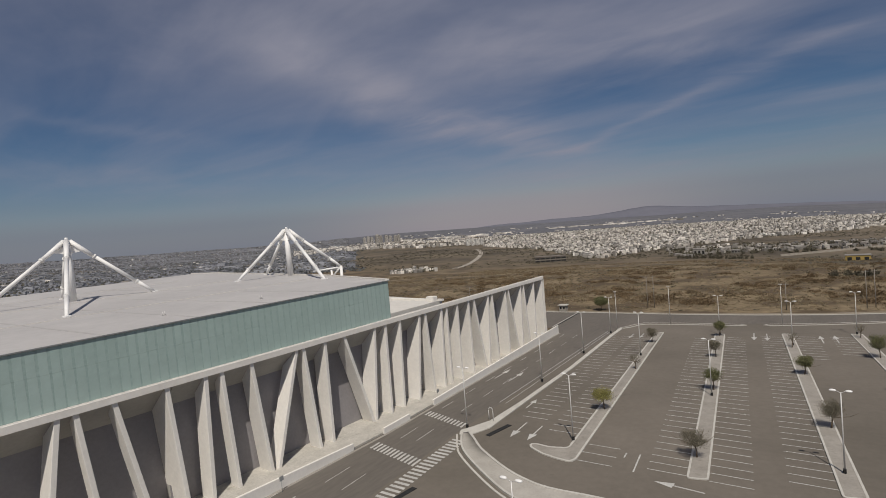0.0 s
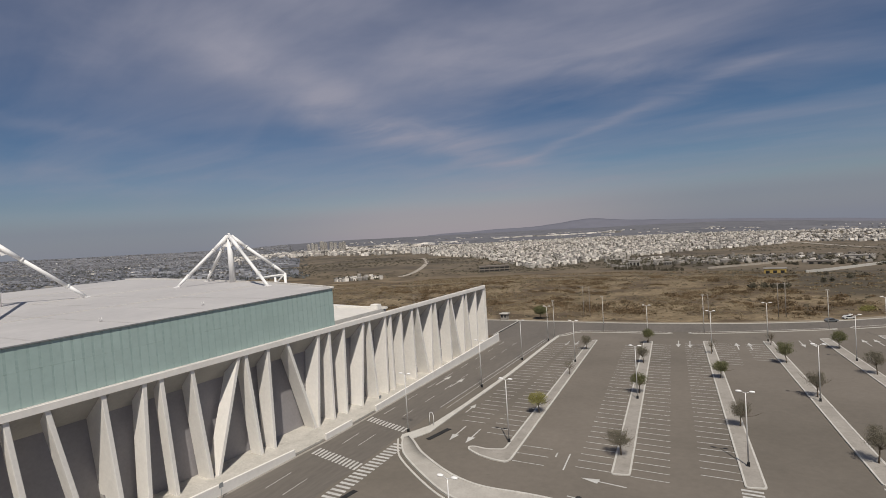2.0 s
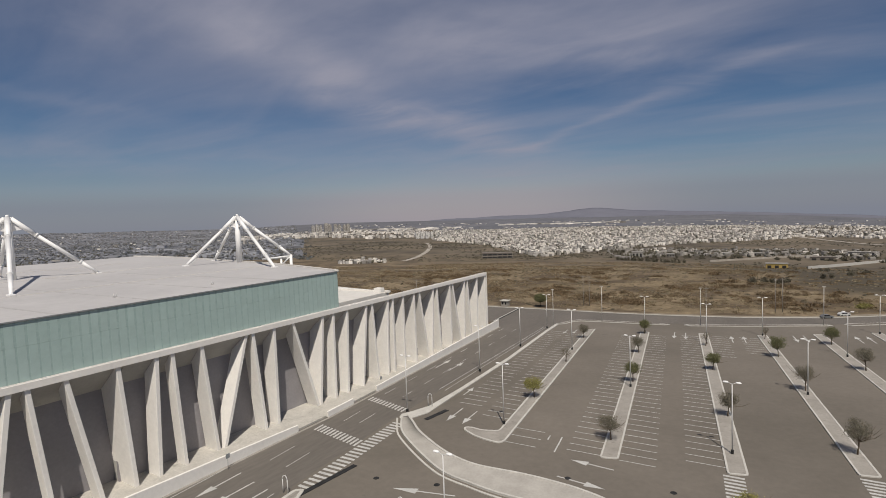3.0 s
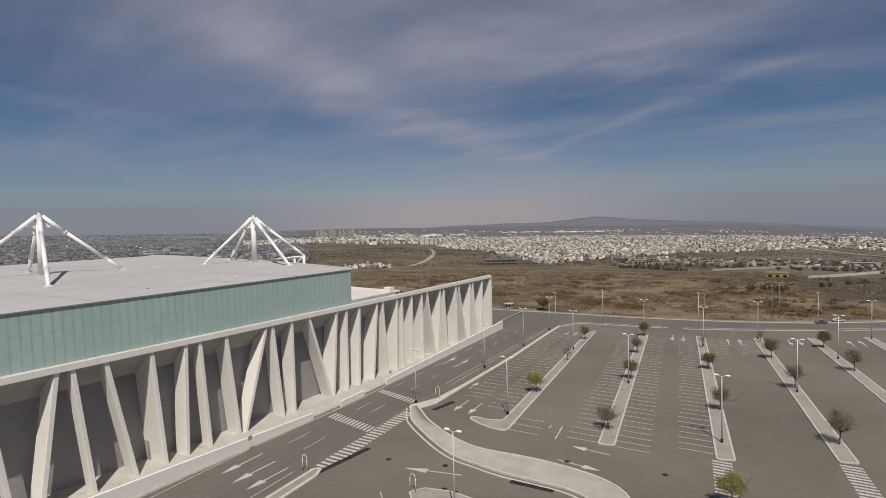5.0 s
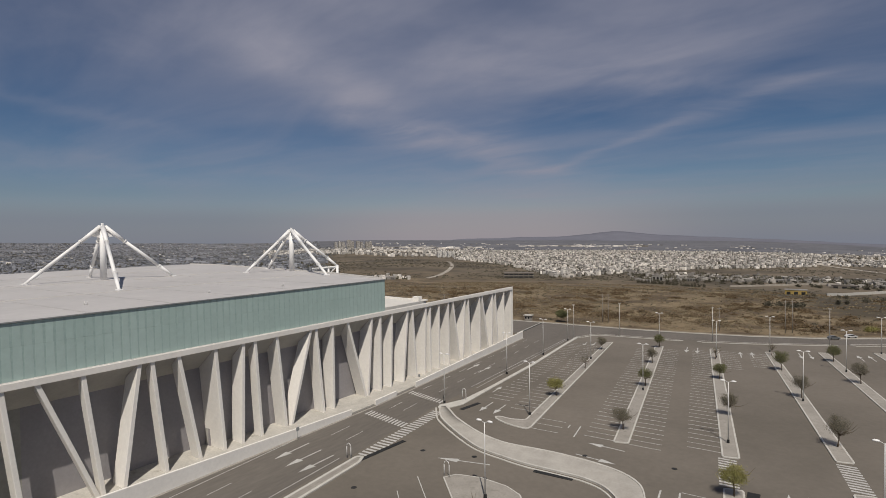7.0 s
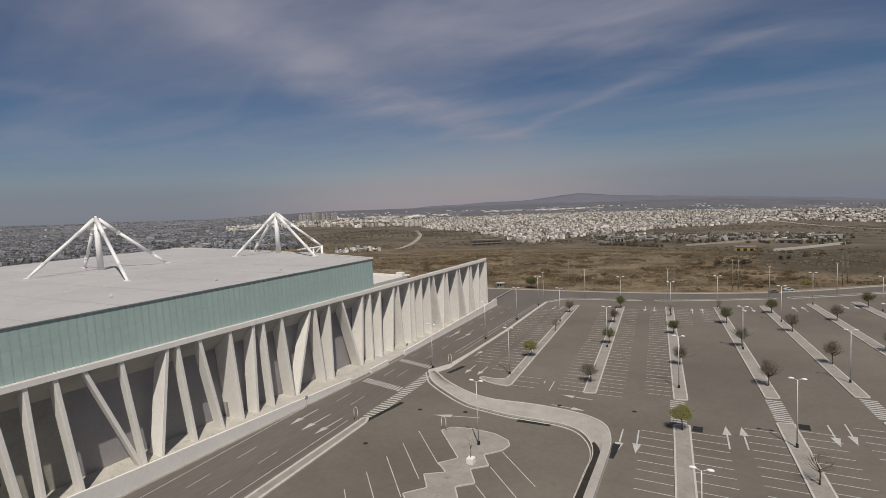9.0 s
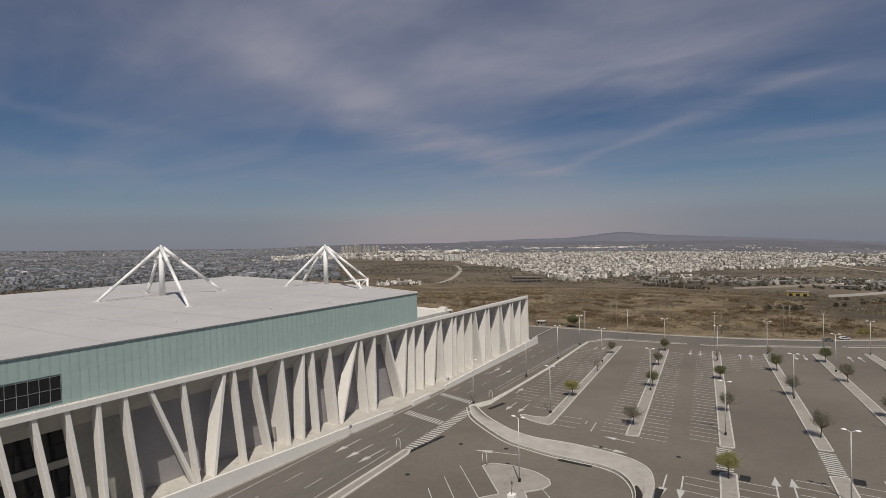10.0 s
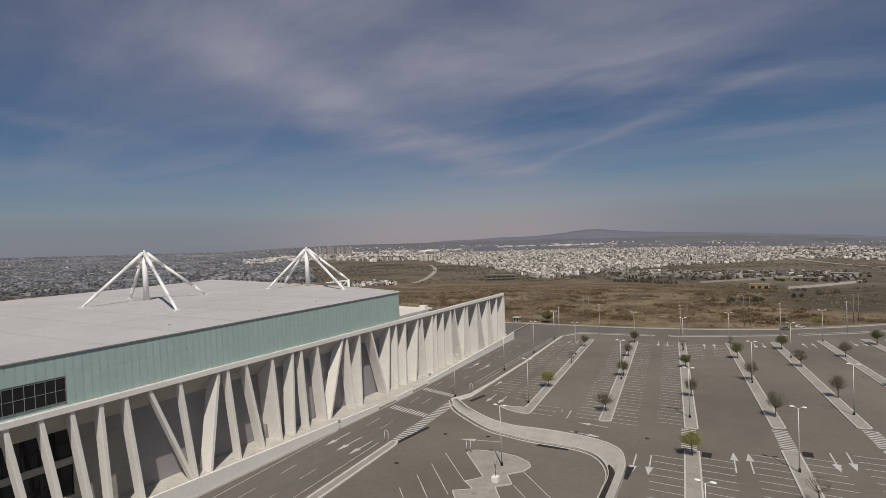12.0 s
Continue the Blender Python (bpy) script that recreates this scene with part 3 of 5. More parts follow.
def strip(bm, a, b, z0, z1):
    """A raised band between two lines with as many points each."""
    rows = []
    for p, q in zip(a, b):
        rows.append([bm.verts.new((*p, z0)), bm.verts.new((*p, z1)), bm.verts.new((*q, z1)), bm.verts.new((*q, z0))])
    for r, s in zip(rows, rows[1:]):
        for k in range(3):
            bm.faces.new((r[k], r[k + 1], s[k + 1], s[k]))
    bm.faces.new(rows[0][::-1])
    bm.faces.new(rows[-1])
    bmesh.ops.recalc_face_normals(bm, faces=bm.faces)


def between(a, b, u):
    return [(p[0] + (q[0] - p[0]) * u, p[1] + (q[1] - p[1]) * u) for p, q in zip(a, b)]


def off(a, b, d, start=True):
    """The line a moved towards b by d metres."""
    out = []
    for p, q in zip(a, b):
        v = Vector(q) - Vector(p)
        out.append(tuple(Vector(p) + v.normalized() * min(d, v.length * 0.48)))
    return out


verge_walk = thing("pavement_strip", (0, 0, 0), "curving pale concrete pavement strip with raised kerbs", "pavement")
bm = bmesh.new()
strip(bm, S_OUT, off(S_OUT, S_IN, 0.35), -0.05, 0.30)
part("kerb", bm, KERB, verge_walk, "pale concrete kerb")


def bank():
    """The sloping bed of the strip, which turns into a low upright wall round the bend."""
    inner = off(S_OUT, S_IN, 0.354)
    bed, cap = bmesh.new(), bmesh.new()
    beds, caps = [], []
    for i, (p, q) in enumerate(zip(inner, S_IN)):
        w = smooth(53, 65.5, q[0])
        h = (0.55 + 0.35 * w) * smooth(17, 27, q[0]) + 0.24 * (1 - smooth(17, 27, q[0]))
        p, q = Vector(p), Vector(q) + Vector((0.2, -1.5 * h * (1 - w)))
        g = smooth(75, 66, p.y) * smooth(60, 62, p.x)
        u1, u2 = 0.04 + 0.36 * g, 0.86 - 0.36 * w
        at = lambda u: p.lerp(q, u)
        edge = q - (q - p).normalized() * min(0.4, (q - p).length * 0.4)
        beds.append([bed.verts.new((*c, z)) for c, z in ((p, -0.05), (p, 0.2), (at(u1), 0.22), (at(u2), h), (edge, h + 0.02), (edge, -0.05))])
        caps.append([cap.verts.new((*c, z)) for c, z in ((edge, h - 0.2), (edge, h + 0.1), (q, h + 0.1), (q, -0.05), (edge, -0.05))])
    for rows, bm in ((beds, bed), (caps, cap)):
        for r, t in zip(rows, rows[1:]):
            for k in range(len(r) - 1):
                face = bm.faces.new((r[k], r[k + 1], t[k + 1], t[k]))
                face.smooth = bm is bed and k == 2
                # ledge faces past the bend get the painted trench shade
                face.material_index = int(bm is bed and k == 1 and r[1].co.x > 61.5 and r[1].co.y < 72.5)
        bm.faces.new(rows[0][::-1])
        bm.faces.new(rows[-1])
        bmesh.ops.recalc_face_normals(bm, faces=bm.faces)
    part("bed", bed, [PALEBED, TRENCH_SHADE], verge_walk)
    part("kerb", cap, KERB, verge_walk, "pale concrete kerb")


bank()
bm = bmesh.new()
strip(bm, off(S_OUT, S_IN, -0.9), off(S_OUT, S_IN, -0.55), -0.03, 0.10)
part("lower_kerb", bm, KERB, verge_walk)

# angled-bay island with a lamp on it
kerbed("parking_island", rounded([(37.94, 67.02), (39.24, 69.02), (43.12, 69.94), (47.56, 69.43), (50.51, 67.91), (51.55, 66.25), (51.14, 64.03), (49.03, 61.56), (51.29, 58.56), (49.13, 56.52), (51.66, 53.04), (49.49, 50.99), (52.04, 47.37), (49.86, 45.3), (52.43, 41.65), (46.73, 37.46), (43.78, 40.66), (46.34, 43.44), (43.43, 46.39), (45.76, 49.14), (43.27, 52.29), (46.02, 54.12), (43.54, 56.13), (45.64, 58.84)], 0.35, 3),
       "saw-toothed concrete island between angled bays", "traffic island", h=0.16, kerb=0.2)


# ---- road paint ----
def arrow_mesh(length=6.5):
    bm = bmesh.new()
    for x0, x1, y0, y1 in ((-0.10, 0.10, 0, length - 2.6),):
        box(bm, x0, x1, y0, y1, 0.008, 0.013)
    head = [(-0.55, length - 2.6), (0.55, length - 2.6), (0, length)]
    prism(bm, head, 0.008, 0.013)
    me = bpy.data.meshes.new("arrow")
    bm.to_mesh(me)
    bm.free()
    me.materials.append(PAINT)
    return me


ARROW = arrow_mesh()
marks = thing("road_markings", (0, 0, 0), "worn white painted arrows and lane lines on asphalt", "road markings", kind="structure")


def arrow(tail, tip):
    d = Vector(tip) - Vector(tail)
    a = math.atan2(-d.x, d.y)
    ob = share("painted_arrow", ARROW, marks, pose(tail[0], tail[1], 0, 0, 0, math.degrees(a)) @ Matrix.Diagonal((1.25, d.length / 6.5, 1, 1)))
    return ob


for tail, tip in (((9.92, 66.22), (10.32, 58.2)), ((14.08, 65.14), (14.18, 57.11)), ((17.56, 64.51), (17.66, 56.7)),
                  ((26.8, 104.4), (27.22, 97.45)), ((30.06, 104.1), (30.48, 97.38)), ((41.87, 74.87), (33.1, 72.82)), ((51.98, 86.2), (58.91, 85.45)), ((58.65, 91.51), (52.15, 92.08)),
                  ((66.75, 79.9), (67.55, 70.92)), ((69.24, 80.46), (70.25, 71.5)), ((83.07, 78.64), (82.09, 87.73)), ((85.62, 79.54), (84.46, 88.3)), ((97.04, 94.52), (97.96, 85.84)), ((99.59, 95.93), (100.3, 87.48)),
                  ((25.58, 181.2), (25.92, 175.6)), ((22.91, 180.2), (23.24, 174.6)), ((53.15, 188), (54.13, 179.7)), ((56.18, 188.1), (57.19, 179.7)), ((69.13, 179.9), (68.05, 188.2)), ((72.17, 180.8), (71.06, 189.2)), ((83.12, 194.8), (84.3, 186.6)), ((85.62, 195.8), (86.82, 187.5)),
                  ((98.83, 191.4), (97.56, 199.6)), ((101.6, 192.3), (100.3, 200.5)), ((7.03, 126.5), (6.707, 134.6)), ((11.21, 125.6), (10.96, 133.6)), ((23.15, 111.3), (22.79, 116.5)), ((111.8, 207.9), (113.2, 199.8)), ((114.5, 208.8), (115.9, 200.7))):
    arrow(tail, tip)


def line(x0, y0, x1, y1, w, name="painted_line", z=0.009):
    d = Vector((x1 - x0, y1 - y0, 0))
    bm = bmesh.new()
    box(bm, 0, d.length, -w / 2, w / 2, z, z + 0.004, Matrix.Translation((x0, y0, 0)) @ d.to_track_quat("X", "Z").to_matrix().to_4x4())
    return part(name, bm, PAINT, marks)


# lane dashes of the service road
for x0, x1, x2 in ((15, 7.57, 2.91), (19.9, 12.2, 7.24)):
    for y in [-6, 4, 14.5, 24.5, 34.5, 44.5] + [104.8 + 9.4 * k for k in range(8)]:
        along = lambda v: x0 + (x1 - x0) * (v - 8.6) / 96.3 if v < 105.0 else x1 + (x2 - x1) * (v - 105.0) / 73.1
        line(along(y), y, along(y + 4.3), y + 4.3, 0.12)
line(10.0, 89.1, 9.5, 94.4, 0.12)
line(13.3, 89.5, 12.9, 94.9, 0.12)
line(10.5, 71.2, 10.1, 76.7, 0.12)
line(14.6, 70.7, 14.2, 76.1, 0.12)
line(12.7, -15.8, 5.5, 80.4, 0.14)
line(25.6, -15.8, 19.3, 64.1, 0.14)
line(16.6, 112.3, 14.4, 182.0, 0.14)
line(18.1, 112.3, 15.3, 182.0, 0.12)
for a, b in (((49.05, 93.52), (48.31, 99.46)), ((46.52, 97.54), (46.34, 99.23))):
    line(*a, *b, 0.22)
# angled bays beside the saw-toothed island
for a, b in (((34.45, 65.33), (43.65, 56.13)), ((34.63, 59.98), (43.41, 50.94)), ((34.78, 54.93), (43.71, 45.71)), ((34.86, 49.5), (43.8, 40.43)), ((35.05, 44.03), (43.67, 35.12)), ((51.16, 63.81), (59.59, 55.82)), ((51.52, 58.45), (60.23, 50.17)), ((51.68, 52.82), (60.86, 44.47)), ((52.28, 47.15), (61.5, 38.73))):
    line(*a, *b, 0.14)


def zebra(a, b, c, d, n):
    """A crossing of n bars from the side a-d to the side b-c; bars lie across the way of walking."""
    e = thing("zebra_crossing", (0, 0, 0), "worn white zebra crossing painted on asphalt", "crossing", "zebra crossings", kind="structure")
    a, b, c, d = (Vector(q) for q in (a, b, c, d))
    for i in range(n):
        u, v = (i + 0.25) / n, (i + 0.75) / n
        bm = bmesh.new()
        prism(bm, [tuple(q) for q in (a.lerp(b, u), a.lerp(b, v), d.lerp(c, v), d.lerp(c, u))], 0.009, 0.013)
        part("stripe", bm, PAINT, e)


zebra((7.522, 83.68), (19.37, 81.2), (19.16, 83.69), (7.333, 86.16), 13)
zebra((6.355, 100.4), (17.36, 97.56), (17.18, 99.68), (6.195, 102.5), 12)
zebra((20.69, 66.87), (18.69, 93.01), (21.31, 93.04), (23.37, 66.89), 24)
zebra((73.61, 86.04), (72.22, 97.15), (74.85, 97.18), (76.26, 86.06), 11)
zebra((89.61, 93.28), (88.16, 103.9), (90.88, 103.9), (92.35, 93.3), 11)
zebra((104.9, 100.2), (103.4, 110.3), (106.1, 110.3), (107.6, 100.3), 10)


# rows of bays: the ends of the first line, those of the last, and how many lines
BAYS = [
    ((24.56, 107.2), (29.55, 107.2), (18.33, 176.4), (23.07, 176.5), 29),
    ((31.84, 103.1), (37.06, 103.1), (24.33, 174.6), (29.27, 174.7), 30),
    ((40.6, 93.87), (45.86, 93.92), (39.92, 100), (45.15, 100.1), 3),
    ((50.42, 95.34), (55.68, 95.4), (39.86, 178.6), (44.79, 178.6), 35),
    ((58.45, 95.1), (63.71, 95.16), (46.98, 181.4), (51.9, 181.5), 36),
    ((67.19, 99.22), (72.44, 99.27), (55.24, 184.3), (60.15, 184.4), 36),
    ((65.74, 163.7), (70.74, 163.8), (62.44, 186.3), (67.35, 186.4), 10),
    ((72.95, 169.5), (77.93, 169.6), (70.22, 187.3), (75.13, 187.4), 8),
    ((75.29, 32.7), (80.69, 32.74), (69.48, 80.69), (74.69, 80.74), 18),
    ((83.55, 32.76), (88.95, 32.81), (77.19, 82.94), (82.39, 82.98), 19),
    ((92.26, 32.83), (97.67, 32.87), (84.92, 87.98), (90.11, 88.03), 21),
    ((100.8, 32.9), (106.2, 32.94), (92.78, 90.2), (97.97, 90.25), 21),
    ((109.6, 32.97), (115, 33.01), (100.6, 94.77), (105.8, 94.82), 23),
    ((118.1, 33.03), (123.5, 33.07), (108.4, 96.98), (113.6, 97.03), 24),
]


def bay_lines():
    bm = bmesh.new()
    box(bm, 0, 1, -0.075, 0.075, 0.009, 0.013)
    me = bpy.data.meshes.new("bay_line")
    bm.to_mesh(me)
    bm.free()
    me.materials.append(PAINT)
    lot = thing("bay_markings", (0, 0, 0), "worn white lines that mark the parking bays", "road markings", kind="structure")
    rest = bmesh.new()
    count = 0
    for a, b, c, d, n in BAYS:
        a, b, c, d = (Vector((*q, 0)) for q in (a, b, c, d))
        for k in range(n):
            p, q = a.lerp(c, k / (n - 1)), b.lerp(d, k / (n - 1))
            m = Matrix.Translation(p) @ (q - p).to_track_quat("X", "Z").to_matrix().to_4x4()
            if count < 300:
                share("bay_line", me, lot, m @ Matrix.Diagonal(((q - p).length, 1, 1, 1)))
            else:
                box(rest, 0, (q - p).length, -0.075, 0.075, 0.009, 0.013, m)
            count += 1
    tagged(part("bay_line_row", rest, PAINT, lot), kind="stuff")



# ---- the hall ----
hall = thing("convention_hall", (0, 0, 0), "white hall with slanted concrete fins and a teal glass band", "building")
Z_BEAM, Z_TOP, Z_ROOF = 17.9, 18.85, 26.5
# the wall behind the fins: deep at the near end, then a straight line closer to the front
Y_STEP, NEAR_X, STEP_X, END_X = 55.7, -4.9, -3.6, -3.1
FINS = [(-0.5, 2.5), (4, 6.2), (8.7, 11.7), (12.9, 15.7), (16.9, 19.4), (21, 21.9), (24.8, 26.9), (28.7, 35.8), (34.2, 36.5), (42, 39.4), (43.9, 45.9), (48.2, 51.7), (54.8, 56.3), (60.4, 59.9), (62.9, 64.1), (67.9, 69.9), (76.6, 71.2), (78, 79.9), (82.8, 82.8), (87.4, 93.2), (95.5, 93.9), (98.6, 98.4), (103, 102.3), (109.5, 107.4), (111.5, 113), (117.5, 116.8), (119.5, 119.5), (123.8, 123.7), (128.6, 128.8), (131, 134.7), (137.9, 136.5), (139.7, 141.1), (146.7, 147), (148.2, 152.3), (155.4, 154.5), (157.1, 158.9), (163.4, 162.9), (168.7, 168.8)]


def wall_x(y):
    if y < Y_STEP:
        return NEAR_X
    return STEP_X + (END_X - STEP_X) * (y - Y_STEP) / (169.5 - Y_STEP)


def soffit_z(x):
    return Z_BEAM - 2.3 + 0.29 * x


# how far each blade reaches back; the rest run to the wall
DEPTHS = [2.0, 2.0, 2.0, 2.0, 2.0, 1.9, 2.0, 1.2, 1.4, 3.0, 1.7, 2.2, 4.9, 2.8, 1.9, 3.0, 2.7, 2.6, 3.0, 2.8, 3.3]


def fin(y_top, y_bottom, depth, thick=0.66):
    """A slanted concrete blade that reaches back from the front plane."""
    z0, z1 = 0.05, Z_BEAM + 0.05
    side = [(0.0, z0), (0.0, z1), (-depth, z1), (-depth, z0)]
    bm = bmesh.new()
    lean = lambda z: y_bottom + (y_top - y_bottom) * (z - z0) / (z1 - z0)
    a = [bm.verts.new((x, lean(z) - thick / 2, z)) for x, z in side]
    b = [bm.verts.new((x, lean(z) + thick / 2, z)) for x, z in side]
    bm.faces.new(a)
    bm.faces.new(b[::-1])
    for i in range(4):
        j = (i + 1) % 4
        bm.faces.new((a[j], a[i], b[i], b[j]))
    bmesh.ops.recalc_face_normals(bm, faces=bm.faces)
    es = [e for e in bm.edges if all(abs(v.co.x) < 1e-4 for v in e.verts)]
    bmesh.ops.bevel(bm, geom=es, offset=0.05, segments=1, affect="EDGES")
    part("fin", bm, WHITE, hall, "slanted white concrete fin")


for k, (top, low) in enumerate(FINS):
    fin(top, low, DEPTHS[k] if k < len(DEPTHS) else 0.1 - wall_x(max(top, low)))

# wall behind the fins, with window openings at its near end
WINDOWS = [(-18.0, -6.5), (-6.0, 5.0), (5.5, 18.9)]


def wall_panel(y0, y1, z0, z1, mat, label):
    bm = bmesh.new()
    xa, xb = wall_x(y0 + 0.01), wall_x(y1 - 0.01)
    prism(bm, [(xa - 0.45, y0), (xa, y0), (xb, y1), (xb - 0.45, y1)], z0, z1)
    part("wall_panel", bm, mat, hall, label)


def recess_wall():
    cuts = [(9.7, 14.4), (3.8, 8.6)]
    olive, grey = "olive-grey rendered wall behind the fins", "grey rendered wall behind the fins"
    edges = [-40.0] + [v for w in WINDOWS for v in w] + [28.4]
    for y0, y1 in zip(edges, edges[1:]):
        rows = ((0.0, 3.8), (8.6, 9.7), (14.4, 17.9)) if (y0, y1) in WINDOWS else ((0.0, 17.9),)
        for z0, z1 in rows:
            wall_panel(y0, y1, z0, z1, RECESS, olive)
    wall_panel(28.4, Y_STEP, 0.0, 17.9, WALL, grey)
    wall_panel(Y_STEP, 169.4, 0.0, 17.9, WALL, grey)
    bm = bmesh.new()
    box(bm, NEAR_X - 0.4, STEP_X - 0.01, Y_STEP + 0.003, Y_STEP + 0.4, 0.4, 17.9)
    part("wall_return", bm, SOFFIT, hall, "beige return of the wall")
    x0 = NEAR_X - 0.45
    for y0, y1 in WINDOWS:
        for z0, z1 in cuts:
            bm = bmesh.new()
            box(bm, x0 + 0.1, x0 + 0.14, y0, y1, z0, z1)
            pane = part("window", bm, GLASS_DARK, hall, "dark glazed window")
            n = 6
            for k in range(n + 1):
                y = y0 + (y1 - y0) * k / n
                bm = bmesh.new()
                box(bm, x0 + 0.14, x0 + 0.24, y - 0.05, y + 0.05, z0, z1)
                part("mullion", bm, DARK, pane)
            bm = bmesh.new()
            zm = z0 + (z1 - z0) * 0.5
            box(bm, x0 + 0.145, x0 + 0.235, y0, y1, zm - 0.05, zm + 0.05)
            part("transom", bm, DARK, pane)


recess_wall()


def soffit(y0, y1):
    bm = bmesh.new()
    xa, xb = wall_x(y0 + 0.01) - 0.002, wall_x(y1 - 0.01) - 0.002
    vs = [bm.verts.new(p) for p in ((-0.1, y0, Z_BEAM), (-0.1, y1, Z_BEAM), (xb, y1, soffit_z(xb)), (xa, y0, soffit_z(xa)), (xb, y1, Z_BEAM), (xa, y0, Z_BEAM))]
    for f in ((0, 3, 2, 1), (0, 1, 4, 5), (5, 4, 2, 3), (0, 5, 3), (1, 2, 4)):
        bm.faces.new([vs[i] for i in f])
    bmesh.ops.recalc_face_normals(bm, faces=bm.faces)
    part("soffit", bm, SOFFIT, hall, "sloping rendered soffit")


soffit(-40, Y_STEP)
soffit(Y_STEP, 169.1)

bm = bmesh.new()
box(bm, NEAR_X - 0.45, 0.22, -40, 100.6, Z_BEAM, Z_TOP, bevel=0.04)
part("beam", bm, WHITE, hall, "long white edge beam")
bm = bmesh.new()
box(bm, -0.75, 0.22, 100.605, 169.6, Z_BEAM, Z_TOP, bevel=0.04)
part("beam", bm, WHITE, hall, "long white edge beam")
bm = bmesh.new()
box(bm, -0.05, 0.12, -40, 169.5, Z_TOP + 0.003, Z_TOP + 0.12)
part("parapet", bm, WHITE, hall)
bm = bmesh.new()
box(bm, END_X - 0.4, 0.1, 169.35, 169.9, 0.0, Z_BEAM - 0.01)
part("end_wall", bm, WHITE, hall)

# short ribs along the beam's face
bm = bmesh.new()
for k in range(80):
    box(bm, 0.221, 0.232, -12 + k * 0.62, -11.8 + k * 0.62, Z_TOP - 0.42, Z_TOP - 0.06)
tagged(part("beam_ribs", bm, WHITE, hall), kind="stuff")

# sloping sill at the foot of the fins
bm = bmesh.new()
rows = []
for y in (-90, 90, 170.2):
    w = wall_line(y) - 0.01
    rows.append([bm.verts.new((x, y, z)) for x, z in ((w, -0.1), (w, 0.30), (0.15, 0.10), (NEAR_X, 0.30), (NEAR_X, -0.1))])
bm.faces.new(rows[0][::-1])
bm.faces.new(rows[-1])
for a, b in zip(rows, rows[1:]):
    for i in range(5):
        j = (i + 1) % 5
        bm.faces.new((a[i], a[j], b[j], b[i]))
bmesh.ops.recalc_face_normals(bm, faces=bm.faces)
SILL = material("sill_concrete", ((0.39, 0.37, 0.33), (0.48, 0.455, 0.41)), 0.85, 0.3, 3, 0.14, 0.15, spots=((0.30, 0.285, 0.25), 0.6, 0.72, 0.5))
part("plinth", bm, SILL, hall, "sloping concrete plinth")

# low wall along the road: each stretch with the height at its two ends
for y0, y1, h0, h1 in ((-90, 22, 3.2, 3.2), (22.005, 81.7, 3.2, 1.15), (89.3, 97.2, 1.1, 1.1), (105.5, 176.4, 1.2, 2.5)):
    bm = bmesh.new()
    vs = box(bm, 0, 0.4, y0, y1, 0.0, 1.0)
    for v in vs:
        v.co.x += wall_line(v.co.y)
    for v in vs[4:]:
        v.co.z = h0 if v.co.y < (y0 + y1) / 2 else h1
    bmesh.ops.bevel(bm, geom=bm.edges[:], offset=0.03, segments=1, affect="EDGES")
    part("low_wall", bm, WHITE, hall, "low white concrete wall")

# pale gutter slab at the wall's foot
bm = bmesh.new()
for y0, y1 in ((-90, 90), (90, 176.4)):
    prism(bm, [(wall_line(y0) + 0.41, y0), (wall_line(y0) + 0.95, y0), (wall_line(y1) + 0.95, y1), (wall_line(y1) + 0.41, y1)], -0.02, 0.03)
tagged(mesh_object("gutter", bm, CONCRETE), "pale concrete gutter slab beside the low wall", "gutter", kind="structure")

# body of the hall and its roof
BODY = [(NEAR_X - 0.5, -40), (NEAR_X - 0.5, 100.5), (-29.5, 111.2), (-70.6, 120.6), (-108, 128.1), (-123.5, 128), (-123.5, -40)]
bm = bmesh.new()
prism(bm, BODY, 0.0, Z_ROOF - 0.165)
part("hall_body", bm, WALL, hall)
ROOF_LINE = [(-0.22, -40), (-0.22, 101), (-29.6, 111.6), (-70.8, 121), (-108.3, 128.5), (-123.9, 128.4), (-123.9, -40)]
bm = bmesh.new()
prism(bm, ROOF_LINE, Z_ROOF - 0.16, Z_ROOF)
part("roof", bm, ROOF, hall, "pale grey roof membrane")
bm = bmesh.new()
box(bm, -0.215, -0.12, -40, 101.05, Z_ROOF - 0.10, Z_ROOF + 0.05)
part("roof_edge", bm, FRAME, hall, "thin grey metal roof edge")
bm = bmesh.new()
strip(bm, ROOF_LINE[1:6], [(-0.9, 100.6), (-29.75, 111.05), (-70.9, 120.45), (-108.35, 127.95), (-123.8, 127.85)], Z_ROOF - 0.01, Z_ROOF + 0.32)
part("roof_upstand", bm, LOWROOF, hall, "low pale upstand along the roof edge")
for y in (10.5, 23, 35.5, 48, 60.5, 73, 85.5):
    bm = bmesh.new()
    box(bm, -100, -0.7, y - 0.2, y + 0.2, Z_ROOF - 0.01, Z_ROOF + 0.03)
    part("roof_seam", bm, SEAM, hall)
for x in (-30, -62, -90):
    bm = bmesh.new()
    box(bm, x - 0.12, x + 0.12, -40, 106, Z_ROOF - 0.01, Z_ROOF + 0.08)
    part("roof_seam", bm, LOWROOF, hall)
for x, y in ((-9.534, 60.1), (-8.193, 76.41), (-11.09, 39.63)):
    bm = bmesh.new()
    for k in (-0.18, 0.18):
        tube(bm, (x, y + k, Z_ROOF - 0.02), (x, y + k, Z_ROOF + 0.6), 0.06, 0.06, 6)
    tube(bm, (x, y - 0.2, Z_ROOF + 0.15), (x, y + 0.2, Z_ROOF + 0.15), 0.06, 0.06, 6)
    part("roof_anchor", bm, POLE, hall)

# lower wing behind the screen
bm = bmesh.new()
